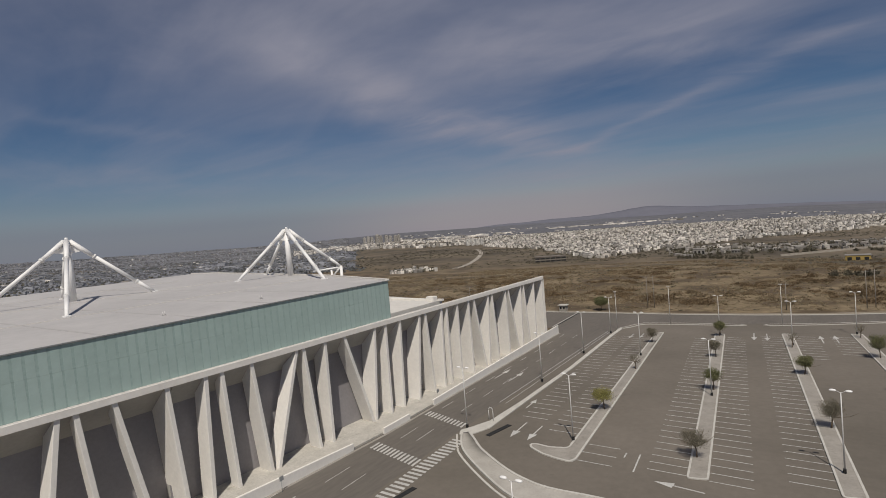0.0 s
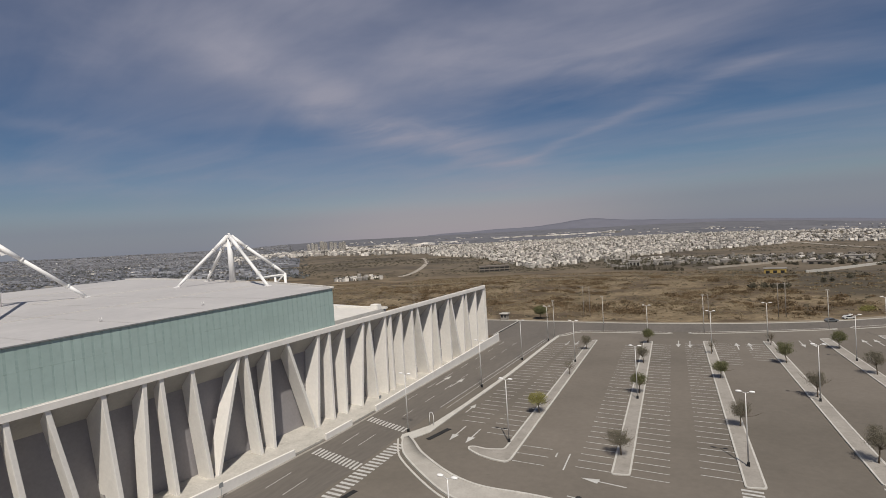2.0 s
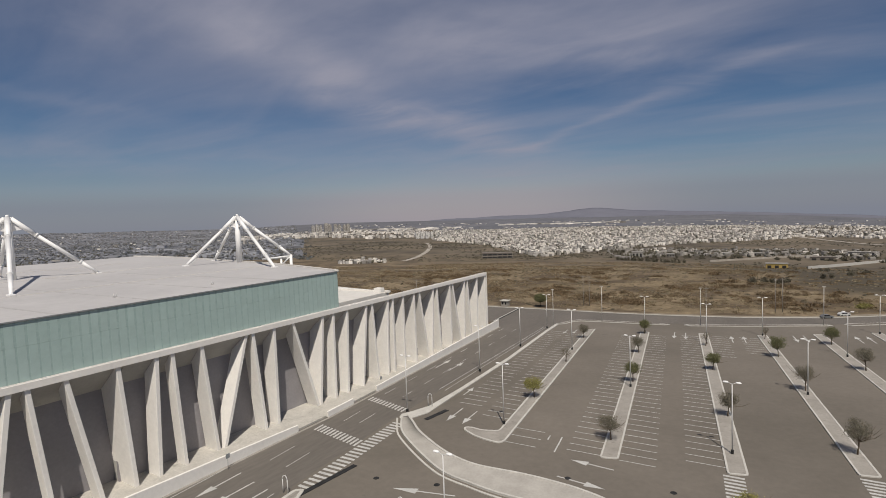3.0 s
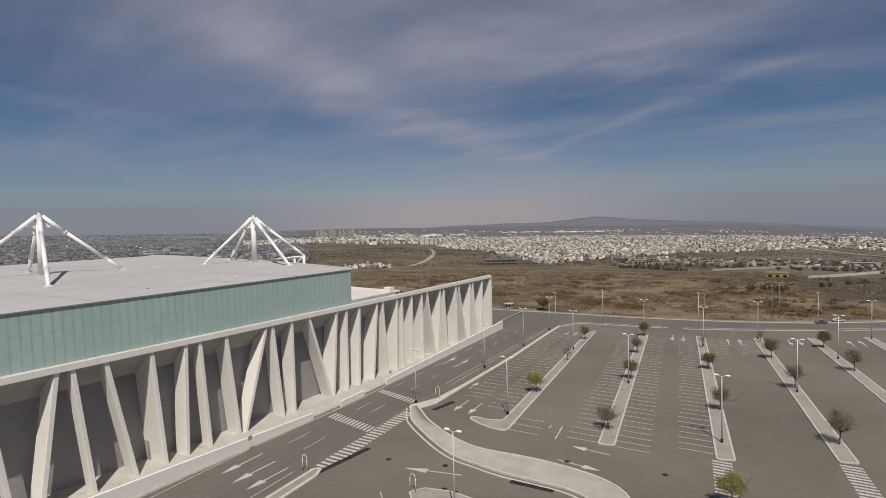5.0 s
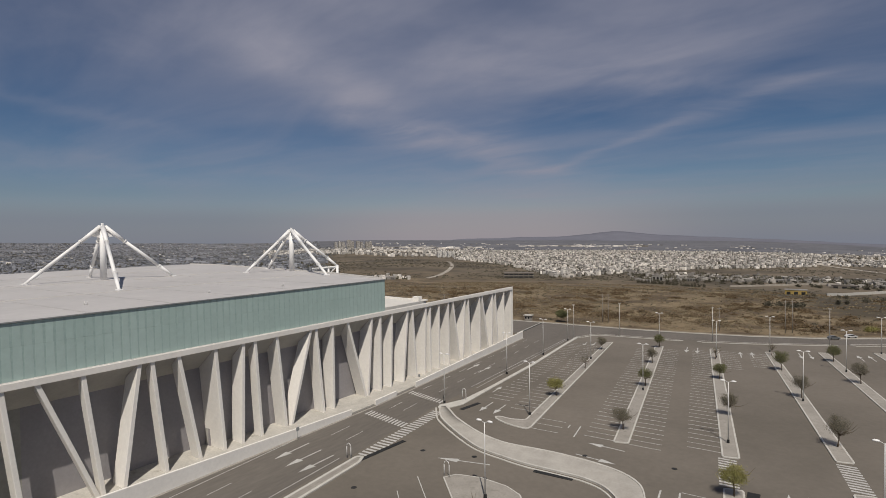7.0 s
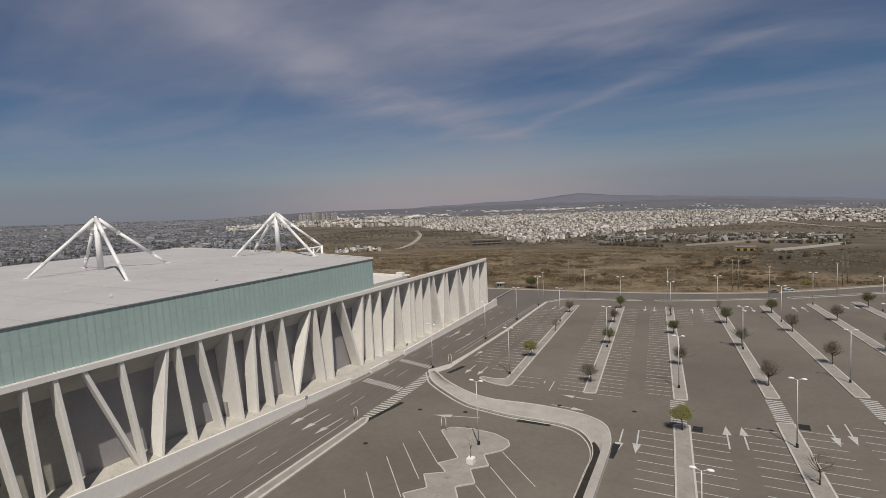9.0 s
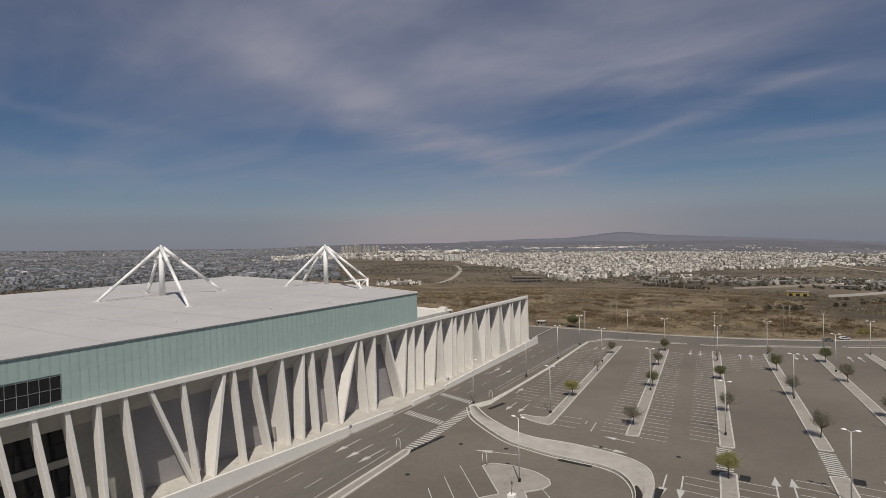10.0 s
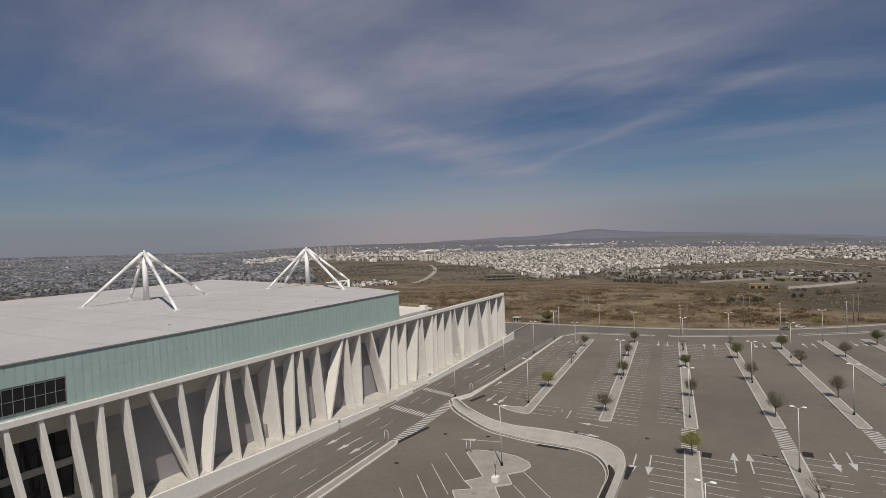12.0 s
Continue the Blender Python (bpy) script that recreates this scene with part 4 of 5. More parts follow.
prism(bm, [(NEAR_X - 0.5, 100.6), (NEAR_X - 0.5, 125.1), (-62.5, 136.8), (-64.1, 119.6)], 0.0, 18.6)
part("low_wing", bm, LOWROOF, hall, "lower pale wing with a flat roof")
for y0, y1, x0, x1 in ((123.9, 124.7, -21, -4.5),):
    bm = bmesh.new()
    box(bm, x0, x1, y0, y1, 18.5, 18.95)
    part("parapet", bm, WHITE, hall)
bm = bmesh.new()
box(bm, -7.8, -5.6, 122.0, 123.6, 18.58, 19.8, bevel=0.05)
part("roof_unit", bm, WHITE, hall, "white rooftop unit")

# teal glass band
def teal_band():
    x = -0.3
    y_end = 100.7
    step = 1.22
    rows = [(18.95, 21.362, 0.20), (21.37, 23.262, 0.26), (23.27, 26.33, 0.34)]
    bm = bmesh.new()
    box(bm, x - 0.5, x - 0.14, -40, y_end, 18.86, 26.33)
    band = part("glass_band", bm, TEAL_LINE, hall, "teal channel-glass band")
    bm = bmesh.new()
    box(bm, x - 0.139, x - 0.012, -40, y_end - 0.02, 23.28, 26.31)
    box(bm, x - 0.139, x - 0.012, 16.45, y_end - 0.02, 18.96, 23.26)
    part("glass_joint", bm, TEAL_LINE, band)
    for z0, z1, gap in rows:
        bm = bmesh.new()
        box(bm, -0.011, 0.0, 0, step - gap, 0, z1 - z0)
        me = bpy.data.meshes.new("glass_panel")
        bm.to_mesh(me)
        bm.free()
        me.materials.append(TEAL)
        n = int((y_end - 2) / step)
        for k in range(n):
            y = y_end - (k + 1) * step
            if z0 < 23.2 and y < 16.4:
                continue
            share("glass_panel", me, band, Matrix.Translation((x, y, z0)))
    # opening with a gridded window at the near end
    bm = bmesh.new()
    box(bm, x - 0.1, x - 0.05, -40, 16.4, 19.5, 23.1)
    win = part("window", bm, GLASS_DARK, hall, "dark gridded window in the glass band")
    for k in range(14):
        y = 16.35 - k * 1.3
        bm = bmesh.new()
        box(bm, x - 0.05, x + 0.03, y - 0.025, y + 0.025, 19.5, 23.1)
        part("mullion", bm, FRAME, win)
    for z in (19.55, 21.3, 23.05):
        bm = bmesh.new()
        box(bm, x - 0.045, x + 0.02, -10, 16.4, z - 0.025, z + 0.025)
        part("transom", bm, FRAME, win)


teal_band()


# ---- roof masts ----
def roof_mast(x, y, top, legs):
    e = thing("roof_mast", (x, y, Z_ROOF), "white tubular steel mast braced by slanted struts on the roof", "mast", "masts on the roof")
    bm = bmesh.new()
    tube(bm, (0, 0, -0.02), (0, 0, top), 0.80, 0.70, 18)
    tube(bm, (0, 0, top), (0, 0, top + 0.5), 0.35, 0.3, 10)
    part("mast_tube", bm, STEEL, e)
    for k, foot in enumerate(legs):
        f = Vector(foot)
        head = Vector((f.x, f.y, 0)).normalized() * 0.5 + Vector((0, 0, top - 0.4))
        a, b = f.lerp(head, 0.22), f.lerp(head, 0.72)
        bm = bmesh.new()
        tube(bm, f, a, 0.30, 0.46, 12)
        tube(bm, a, b, 0.41, 0.41, 12)
        tube(bm, b, head, 0.44, 0.62, 12)
        s = part("strut", bm, STEEL, e)
        for p, q in ((a, (b - a).normalized()), (b, (b - a).normalized())):
            bm = bmesh.new()
            tube(bm, p - q * 0.16, p + q * 0.16, 0.58, 0.58, 12)
            part("collar", bm, STEEL, s)
        d = Vector((f.x, f.y, 0)).normalized()
        bm = bmesh.new()
        m = Matrix.Translation((0, 0, 0)) @ d.to_track_quat("X", "Z").to_matrix().to_4x4()
        w = [bm.verts.new(m @ Vector(c)) for c in ((0.5, -0.08, top - 0.2), (0.5, -0.08, top - 3.2), (3.6, -0.08, top - 2.6), (0.5, 0.08, top - 0.2), (0.5, 0.08, top - 3.2), (3.6, 0.08, top - 2.6))]
        for fc in ((0, 1, 2), (5, 4, 3), (0, 2, 5, 3), (2, 1, 4, 5), (1, 0, 3, 4)):
            bm.faces.new([w[i] for i in fc])
        part("gusset", bm, STEEL, e)
        if foot[2] < 1:
            bm = bmesh.new()
            box(bm, f.x - 0.7, f.x + 0.7, f.y - 0.5, f.y + 0.5, -0.02, 0.25, bevel=0.04)
            part("foot_plate", bm, STEEL, e)
    return e


roof_mast(-67, 68.5, 14.0, ((-1, -17, 0.05), (5.5, 15.5, 0.05), (35, -13.5, 0.05), (-12, 2, 0.05)))
roof_mast(-48.5, 114.6, 12.8, ((-5.9, -12.4, 0.05), (10.5, 9, 1.3), (25, -10, 0.05), (-15, 3, 0.05)))
# end truss that carries the outer strut
truss = thing("roof_truss", (-38, 123.6, 0), "white steel end truss beside the roof edge", "truss")
bm = bmesh.new()
tube(bm, (0, 0, 0), (0, 0, 28.0), 0.4, 0.4, 10)
part("post", bm, STEEL, truss)
bm = bmesh.new()
tube(bm, (-2.6, -1.2, 0), (-2.6, -1.2, 27.4), 0.3, 0.3, 10)
part("post", bm, STEEL, truss)
for za, zb in ((25.0, 27.8), (27.2, 27.2)):
    bm = bmesh.new()
    tube(bm, (-2.6, -1.2, za), (0, 0, zb), 0.2, 0.2, 8)
    part("brace", bm, STEEL, truss)
bm = bmesh.new()
tube(bm, (-7, -4, 26.9), (0, 0, 27.6), 0.25, 0.25, 8)
part("chord", bm, STEEL, truss)

# ---- street lamps ----
def lamp_shell(bm, centre, long, wide, high, turn=0.0):
    """A flattened oval lamp housing, its underside cut flat."""
    rings = []
    for k in range(1, 6):
        a = math.pi * k / 6
        row = []
        for n in range(12):
            b = math.tau * n / 12
            x, y, z = long * math.cos(a), wide * math.sin(a) * math.cos(b), high * math.sin(a) * math.sin(b)
            row.append(bm.verts.new(Vector(centre) + Matrix.Rotation(turn, 3, "Z") @ Vector((x, y, max(z, -0.35 * high)))))
        rings.append(row)
    for r, q in zip(rings, rings[1:]):
        for n in range(12):
            bm.faces.new((r[n], r[(n + 1) % 12], q[(n + 1) % 12], q[n])).smooth = True
    bm.faces.new(rings[0])
    bm.faces.new(rings[-1][::-1])
    bmesh.ops.recalc_face_normals(bm, faces=bm.faces)


def street_lamp(height=10.8):
    e = thing("street_lamp", (0, 0, 0), "tall grey twin-headed lamp post in the car park", "street lamp", "lamp posts of the car park")
    bm = bmesh.new()
    box(bm, -0.19, 0.19, -0.19, 0.19, 0, 0.6, bevel=0.04)
    part("footing", bm, DARK, e, "dark painted concrete footing")
    bm = bmesh.new()
    tube(bm, (0, 0, 0.58), (0, 0, height - 0.1), 0.11, 0.065, 10)
    part("pole", bm, POLE, e)
    for s in (-1, 1):
        bm = bmesh.new()
        tube(bm, (0, 0, height - 0.2), (s * 0.5, 0, height + 0.05), 0.045, 0.04, 8)
        part("arm", bm, POLE, e)
        bm = bmesh.new()
        lamp_shell(bm, (s * 0.86, 0, height + 0.08), 0.44, 0.24, 0.17)
        head = part("lamp_head", bm, STEEL, e, "white oval lamp housing")
        bm = bmesh.new()
        box(bm, s * 0.86 - 0.26, s * 0.86 + 0.26, -0.14, 0.14, height - 0.005, height + 0.03)
        part("lens", bm, FRAME, head)
    return e


LAMPS = [(52.71, 130.2), (45.33, 184.2), (62.93, 175.7), (84.06, 139), (75.83, 191.6), (92.09, 82.97), (93.6, 173.8), (103.8, 204.6), (103.3, 119.5), (73, 104.3), (18.27, 97.89), (18.62, 127.7), (17.83, 154.1), (16.28, 179.5), (37.44, 100.2), (32.02, 155.9), (81.4, 47.4), (121.3, 198.1), (114.3, 150.7)]
ROADSIDE = [(29.22, 196.9), (58.88, 201.1), (91.57, 213.4), (112.7, 225.2), (16.35, 185.3)]
first = street_lamp()
first.location = (46.69, 64.43, 0.13)
for x, y in LAMPS:
    copy_thing(first, pose(x, y, 0.13))
for x, y in ROADSIDE:
    e = thing("street_lamp", (x, y, 0.12), "tall slim grey lamp post on a median of the outer road", "street lamp", "lamp posts of the outer road")
    bm = bmesh.new()
    tube(bm, (0, 0, 0), (0, 0, 11.6), 0.11, 0.06, 10)
    part("pole", bm, POLE, e)
    bm = bmesh.new()
    prism(bm, [(-0.5, -0.16), (0.25, -0.2), (0.45, 0), (0.25, 0.2), (-0.5, 0.16)], 11.55, 11.75)
    part("lamp_head", bm, KERB, e)


# ---- trees ----
def leaf_crown(rng, centre, radii, clumps, leaves, size):
    verts, faces = [], []
    for _ in range(clumps):
        u = Vector((rng.gauss(0, 1), rng.gauss(0, 1), rng.gauss(0, 1))).normalized() * rng.random() ** 0.4
        c = Vector((centre[0] + u.x * radii[0], centre[1] + u.y * radii[1], centre[2] + u.z * radii[2]))
        cr = rng.uniform(0.22, 0.45)
        for _ in range(leaves):
            p = c + Vector((rng.gauss(0, cr), rng.gauss(0, cr), rng.gauss(0, cr * 0.8)))
            q = Euler((rng.uniform(0, 6.3), rng.uniform(0, 6.3), rng.uniform(0, 6.3))).to_matrix()
            s = size * rng.uniform(0.6, 1.4)
            n = len(verts)
            verts += [p + q @ Vector(v) for v in ((-s, 0, 0), (0, -s * 0.45, 0.1 * s), (s, 0, 0), (0, s * 0.45, 0.1 * s))]
            faces.append((n, n + 1, n + 2, n + 3))
    return verts, faces


def tree(x, y, h, r, kind, seed, base=0.13):
    rng = random.Random(seed)
    h, r = 0.84 * h, 0.74 * r
    look_of = {"green": (LEAF, "small leafy green tree on a parking island"), "dry": (DRYLEAF, "sparse brownish young tree on a parking island"),
               "yellow": (YELLEAF, "yellow-green young tree at the end of an island"), "sapling": (DRYLEAF, "thin nearly bare sapling on a parking island"), "bushy": (LEAF, "leafy green tree beside the outer road")}[kind]
    e = thing("tree", (x, y, base), look_of[1], "tree", "trees of the car park")
    th = h * 0.42
    bm = bmesh.new()
    bend = Vector((rng.uniform(-0.2, 0.2), rng.uniform(-0.2, 0.2), th))
    tube(bm, (0, 0, -0.1), bend * 0.5 + Vector((0.05, 0, 0)), 0.13, 0.10, 8)
    tube(bm, bend * 0.5 + Vector((0.05, 0, 0)), bend, 0.10, 0.08, 8)
    for _ in range(11):
        d = Vector((rng.gauss(0, 1) * r * 0.6, rng.gauss(0, 1) * r * 0.6, h * rng.uniform(0.2, 0.46)))
        s = bend * rng.uniform(0.75, 1.0)
        m = s + d * 0.5 + Vector((d.x * 0.15, d.y * 0.15, 0))
        tube(bm, s, m, 0.055, 0.035, 6)
        tube(bm, m, s + d, 0.035, 0.012, 5)
    part("trunk", bm, BARK, e)
    clumps, leaves, size = {"green": (56, 90, 0.09), "dry": (64, 72, 0.075), "yellow": (54, 90, 0.09), "sapling": (28, 30, 0.065), "bushy": (150, 110, 0.11)}[kind]
    v, f = leaf_crown(rng, (bend.x, bend.y, h * 0.64), (r * (1.05 if kind == "yellow" else 0.86), r * 0.86, h * (0.2 if kind == "yellow" else 0.25)), clumps, leaves, size)
    me = bpy.data.meshes.new("crown")
    me.from_pydata(v, [], f)
    me.materials.append(look_of[0])
    c = new("crown", me)
    c.parent = e
    return e


TREES = [(55.73, 101.6, 5.2, 2.7, "dry"), (52.39, 133.9, 5.6, 2.2, "green"), (48.52, 159.4, 5.6, 2.2, "dry"), (45.54, 182.4, 5.4, 1.9, "green"), (66.53, 150.1, 5.2, 2.3, "green"), (71.37, 120.6, 5.8, 2.3, "dry"), (62.95, 173.2, 5, 1.5, "sapling"),
         (75.79, 83.03, 5.8, 2.4, "yellow"), (79.43, 167.5, 6.6, 2.6, "green"), (83.79, 141.6, 6.8, 2.5, "dry"), (88.84, 111.8, 7, 2.6, "dry"), (76.41, 187.4, 4.6, 1.6, "sapling"), (91.37, 186.1, 6, 2.4, "green"), (95.75, 162, 6.6, 2.6, "dry"),
         (101.7, 132.4, 7, 2.7, "dry"), (107.7, 180.2, 6, 2.5, "dry"), (118.4, 203.5, 6.5, 3, "green"), (37.04, 115.7, 5.4, 2.3, "yellow"), (34.35, 143.7, 4.8, 1.9, "sapling"), (30.78, 170.4, 5.2, 2.0, "dry"), (93.97, 71.61, 6.2, 2.8, "sapling"),
         (114.9, 146.8, 6.4, 2.6, "dry"), (125.1, 175.9, 6.4, 2.6, "green")]
for i, (x, y, h, r, kind) in enumerate(TREES):
    tree(x, y, h, r, kind, 100 + i)
tree(-0.4, 217.5, 6.6, 3.6, "bushy", 77, 0.0)

# ---- small street furniture ----
def planter(x, y):
    e = thing("planter_box", (x, y, 0.14), "white square planter with a thin bare sapling", "planter")
    bm = bmesh.new()
    box(bm, -0.56, 0.56, -0.56, 0.56, 0, 0.95, bevel=0.05)
    part("box", bm, WHITE, e)
    bm = bmesh.new()
    tube(bm, (0, 0, 0.9), (0.1, 0, 3.0), 0.06, 0.03, 6)
    for dx, dy in ((0.4, 0.1), (-0.4, 0.2), (0.1, -0.4)):
        tube(bm, (0.06, 0, 2.2), (dx, dy, 3.9), 0.03, 0.012, 5)
    part("sapling", bm, BARK, e)


planter(48.42, 58.08)


def hoop(x, y, z=0.2, turn=0):
    e = thing("hoop_barrier", (x, y, z), "slim galvanised hoop barrier on the kerb", "barrier", "hoop barriers")
    bm = bmesh.new()
    pts = [(-0.45, 0), (-0.45, 1.9), (-0.3, 2.3), (0, 2.45), (0.3, 2.3), (0.45, 1.9), (0.45, 0)]
    for (a, b), (c, d) in zip(pts, pts[1:]):
        tube(bm, (a, 0, b), (c, 0, d), 0.07, 0.07, 6)
    part("hoop", bm, POLE, e)
    e.rotation_euler = (0, 0, radians(turn))


hoop(20.6, 102.4)
hoop(20.87, 64.76)
hoop(38.44, 67.36, 0.14)


def sign(x, y, z=0.2):
    e = thing("sign_post", (x, y, z), "short post with a small grey sign board", "sign", "small sign posts")
    bm = bmesh.new()
    tube(bm, (0, 0, 0), (0, 0, 2.4), 0.05, 0.05, 6)
    part("post", bm, POLE, e)
    bm = bmesh.new()
    box(bm, 0.05, 0.09, -0.35, 0.35, 1.7, 2.4, bevel=0.01)
    part("board", bm, FRAME, e)


sign(3.867, 108.5, 0.0)
sign(7.03, 66.19, 0.0)


# a low, evenly dark slab laid on the asphalt
def dark_slab(x, y, w, d, turn=0):
    bm = bmesh.new()
    box(bm, -w / 2, w / 2, -d / 2, d / 2, 0.008, 0.09, bevel=0.03)
    ob = mesh_object("dark_slab", bm, DARK)
    ob.location = (x, y, 0)
    ob.rotation_euler = (0, 0, radians(turn))
    tagged(ob, "dark low slab on the asphalt by a kerb", "drain", "drain gratings")


dark_slab(23.17, 69.21, 0.9, 13.5, -6)
dark_slab(51.84, 76.5, 6.2, 0.9, 2)
dark_slab(67, 71.04, 1.2, 5.2, 0)
dark_slab(24.02, 99.22, 1.0, 6, -10)
dark_slab(78.04, 84.57, 1.6, 2.2, 0)
dark_slab(93.69, 92.03, 1.6, 2.2, 0)
for x, y in ((38.1, 76.37), (29.25, 74.1), (53.54, 86.28), (67.04, 88.56), (28.61, 57.46)):
    bm = bmesh.new()
    bmesh.ops.create_cone(bm, segments=16, radius1=0.45, radius2=0.42, depth=0.03, cap_ends=True)
    ob = mesh_object("manhole_cover", bm, DARK)
    ob.location = (x, y, 0.012)
    tagged(ob, "dark round manhole cover in the asphalt", "manhole cover", "manhole covers")


def kiosk(x, y):
    e = thing("guard_kiosk", (x, y, 0), "small pale guard kiosk with a flat overhanging roof", "kiosk")
    bm = bmesh.new()
    box(bm, -1.35, 1.35, -1.1, 1.1, -0.2, 2.3, bevel=0.04)
    part("walls", bm, CONCRETE, e)
    bm = bmesh.new()
    box(bm, -1.75, 1.75, -1.5, 1.5, 2.3, 2.6, bevel=0.04)
    part("roof", bm, KERB, e)
    for s in (-0.7, 0.6):
        bm = bmesh.new()
        box(bm, s - 0.32, s + 0.32, -1.15, -1.09, 1.0, 1.9)
        part("window", bm, GLASS_DARK, e)


kiosk(-13.8, 213.6)


def car(x, y, turn, paint, label):
    e = thing("car", (x, y, 0.01), label, "car")
    e.rotation_euler, e.scale = (0, 0, radians(turn)), (0.84, 0.84, 0.84)
    bm = bmesh.new()
    prof = [(-2.1, 0.35), (-2.15, 0.8), (-1.9, 0.95), (-1.3, 1.42), (0.4, 1.45), (1.15, 0.98), (2.0, 0.85), (2.15, 0.55), (2.1, 0.32)]
    a = [bm.verts.new((px, -0.85, pz)) for px, pz in prof]
    b = [bm.verts.new((px, 0.85, pz)) for px, pz in prof]
    bm.faces.new(a)
    bm.faces.new(b[::-1])
    for i in range(len(prof)):
        j = (i + 1) % len(prof)
        bm.faces.new((a[j], a[i], b[i], b[j]))
    bmesh.ops.recalc_face_normals(bm, faces=bm.faces)
    part("body", bm, paint, e)
    for s in (-1, 1):
        bm = bmesh.new()
        prism(bm, [(-1.6, 0.0), (-1.2, 0.42), (0.35, 0.42), (0.95, 0.0)], 0, 0.02)
        for v in bm.verts:
            v.co = Vector((v.co.x, s * (0.855 + v.co.z), 0.95 + v.co.y))
        part("side_window", bm, GLASS_DARK, e)
        for px in (-1.3, 1.3):
            bm = bmesh.new()
            tube(bm, (px, s * 0.72, 0.31), (px, s * 0.88, 0.31), 0.31, 0.31, 12)
            part("wheel", bm, RUBBER, e)


car(93.2, 226.2, 26, CARGREY, "dark grey car on the outer road")
car(98.3, 232.2, 28, CARWHITE, "white car on the outer road")

# dark flat strip with a lip between the hall's corner and the outer kerb
channel = thing("drain_channel", (-4.7, 184.5, 0.0), "dark flat strip with a pale concrete lip", "drain")
bm = bmesh.new()
box(bm, -0.3, 0.3, 0, 26.5, -0.02, 0.02)
part("dark_strip", bm, DARK, channel)
bm = bmesh.new()
box(bm, -0.62, -0.304, 0, 26.5, -0.02, 0.14, bevel=0.02)
part("lip", bm, KERB, channel)
channel.rotation_euler = (0, 0, radians(4.1))

# ---- poles along the field ----
WOODPOLE = material("weathered_pole", ((0.22, 0.20, 0.175), (0.29, 0.265, 0.23)), 0.85, 0.8, 6, 0.15, 0.0)


def field_pole(x, y, h):
    e = thing("utility_pole", (x, y, terrain(x, y)), "slim grey concrete utility pole at the edge of the field", "utility pole", "utility poles by the field")
    bm = bmesh.new()
    tube(bm, (0, 0, -0.2), (0, 0, h), 0.14, 0.09, 8)
    part("pole", bm, WOODPOLE, e)
    bm = bmesh.new()
    box(bm, -0.9, 0.9, -0.06, 0.06, h - 0.6, h - 0.45)
    part("crossarm", bm, WOODPOLE, e)


for x, y, h in ((14.52, 225.1, 12), (16.89, 225.2, 12), (58.2, 225.7, 9), (79.1, 233, 12), (81.29, 233.5, 12), (117.5, 252.2, 12), (119.2, 253, 12), (-26.86, 219.3, 9), (-60.07, 218.9, 9)):
    field_pole(x, y, h)


# ---- scrub on the field ----
def place(a, d):
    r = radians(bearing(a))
    x, y = EYE_X - d * math.sin(r), EYE_Y + d * math.cos(r)
    return x, y, terrain(x, y) + (plain_lift(d) if d > 2525 else 0.0)


def bushes(name, spots, mat, label, leaves=16, card=(0.25, 0.5)):
    verts, faces = [], []
    rng = random.Random(5)
    for x, y, z, r, h in spots:
        for _ in range(leaves):
            u = Vector((rng.gauss(0, 0.45), rng.gauss(0, 0.45), abs(rng.gauss(0, 0.5))))
            p = Vector((x + u.x * r, y + u.y * r, z + 0.12 * h + u.z * h * 0.7))
            q = Euler((rng.uniform(0, 6.3), rng.uniform(0, 6.3), rng.uniform(0, 6.3))).to_matrix()
            s = r * rng.uniform(*card)
            n = len(verts)
            verts += [p + q @ Vector(v) for v in ((-s, 0, 0), (0, -s * 0.7, 0.2 * s), (s, 0, 0), (0, s * 0.7, 0.2 * s))]
            faces.append((n, n + 1, n + 2, n + 3))
    me = bpy.data.meshes.new(name)
    me.from_pydata(verts, [], faces)
    me.materials.append(mat)
    tagged(new(name, me), label, "vegetation", kind="stuff")


def beyond_road(x, y):
    if x < -200:
        return True
    pts = sorted(FAR_EDGE)
    for (x0, y0), (x1, y1) in zip(pts, pts[1:]):
        if x0 <= x <= x1:
            return y > y0 + (y1 - y0) * (x - x0) / (x1 - x0) + 7
    return y > 220 if x < 0 else y > 300


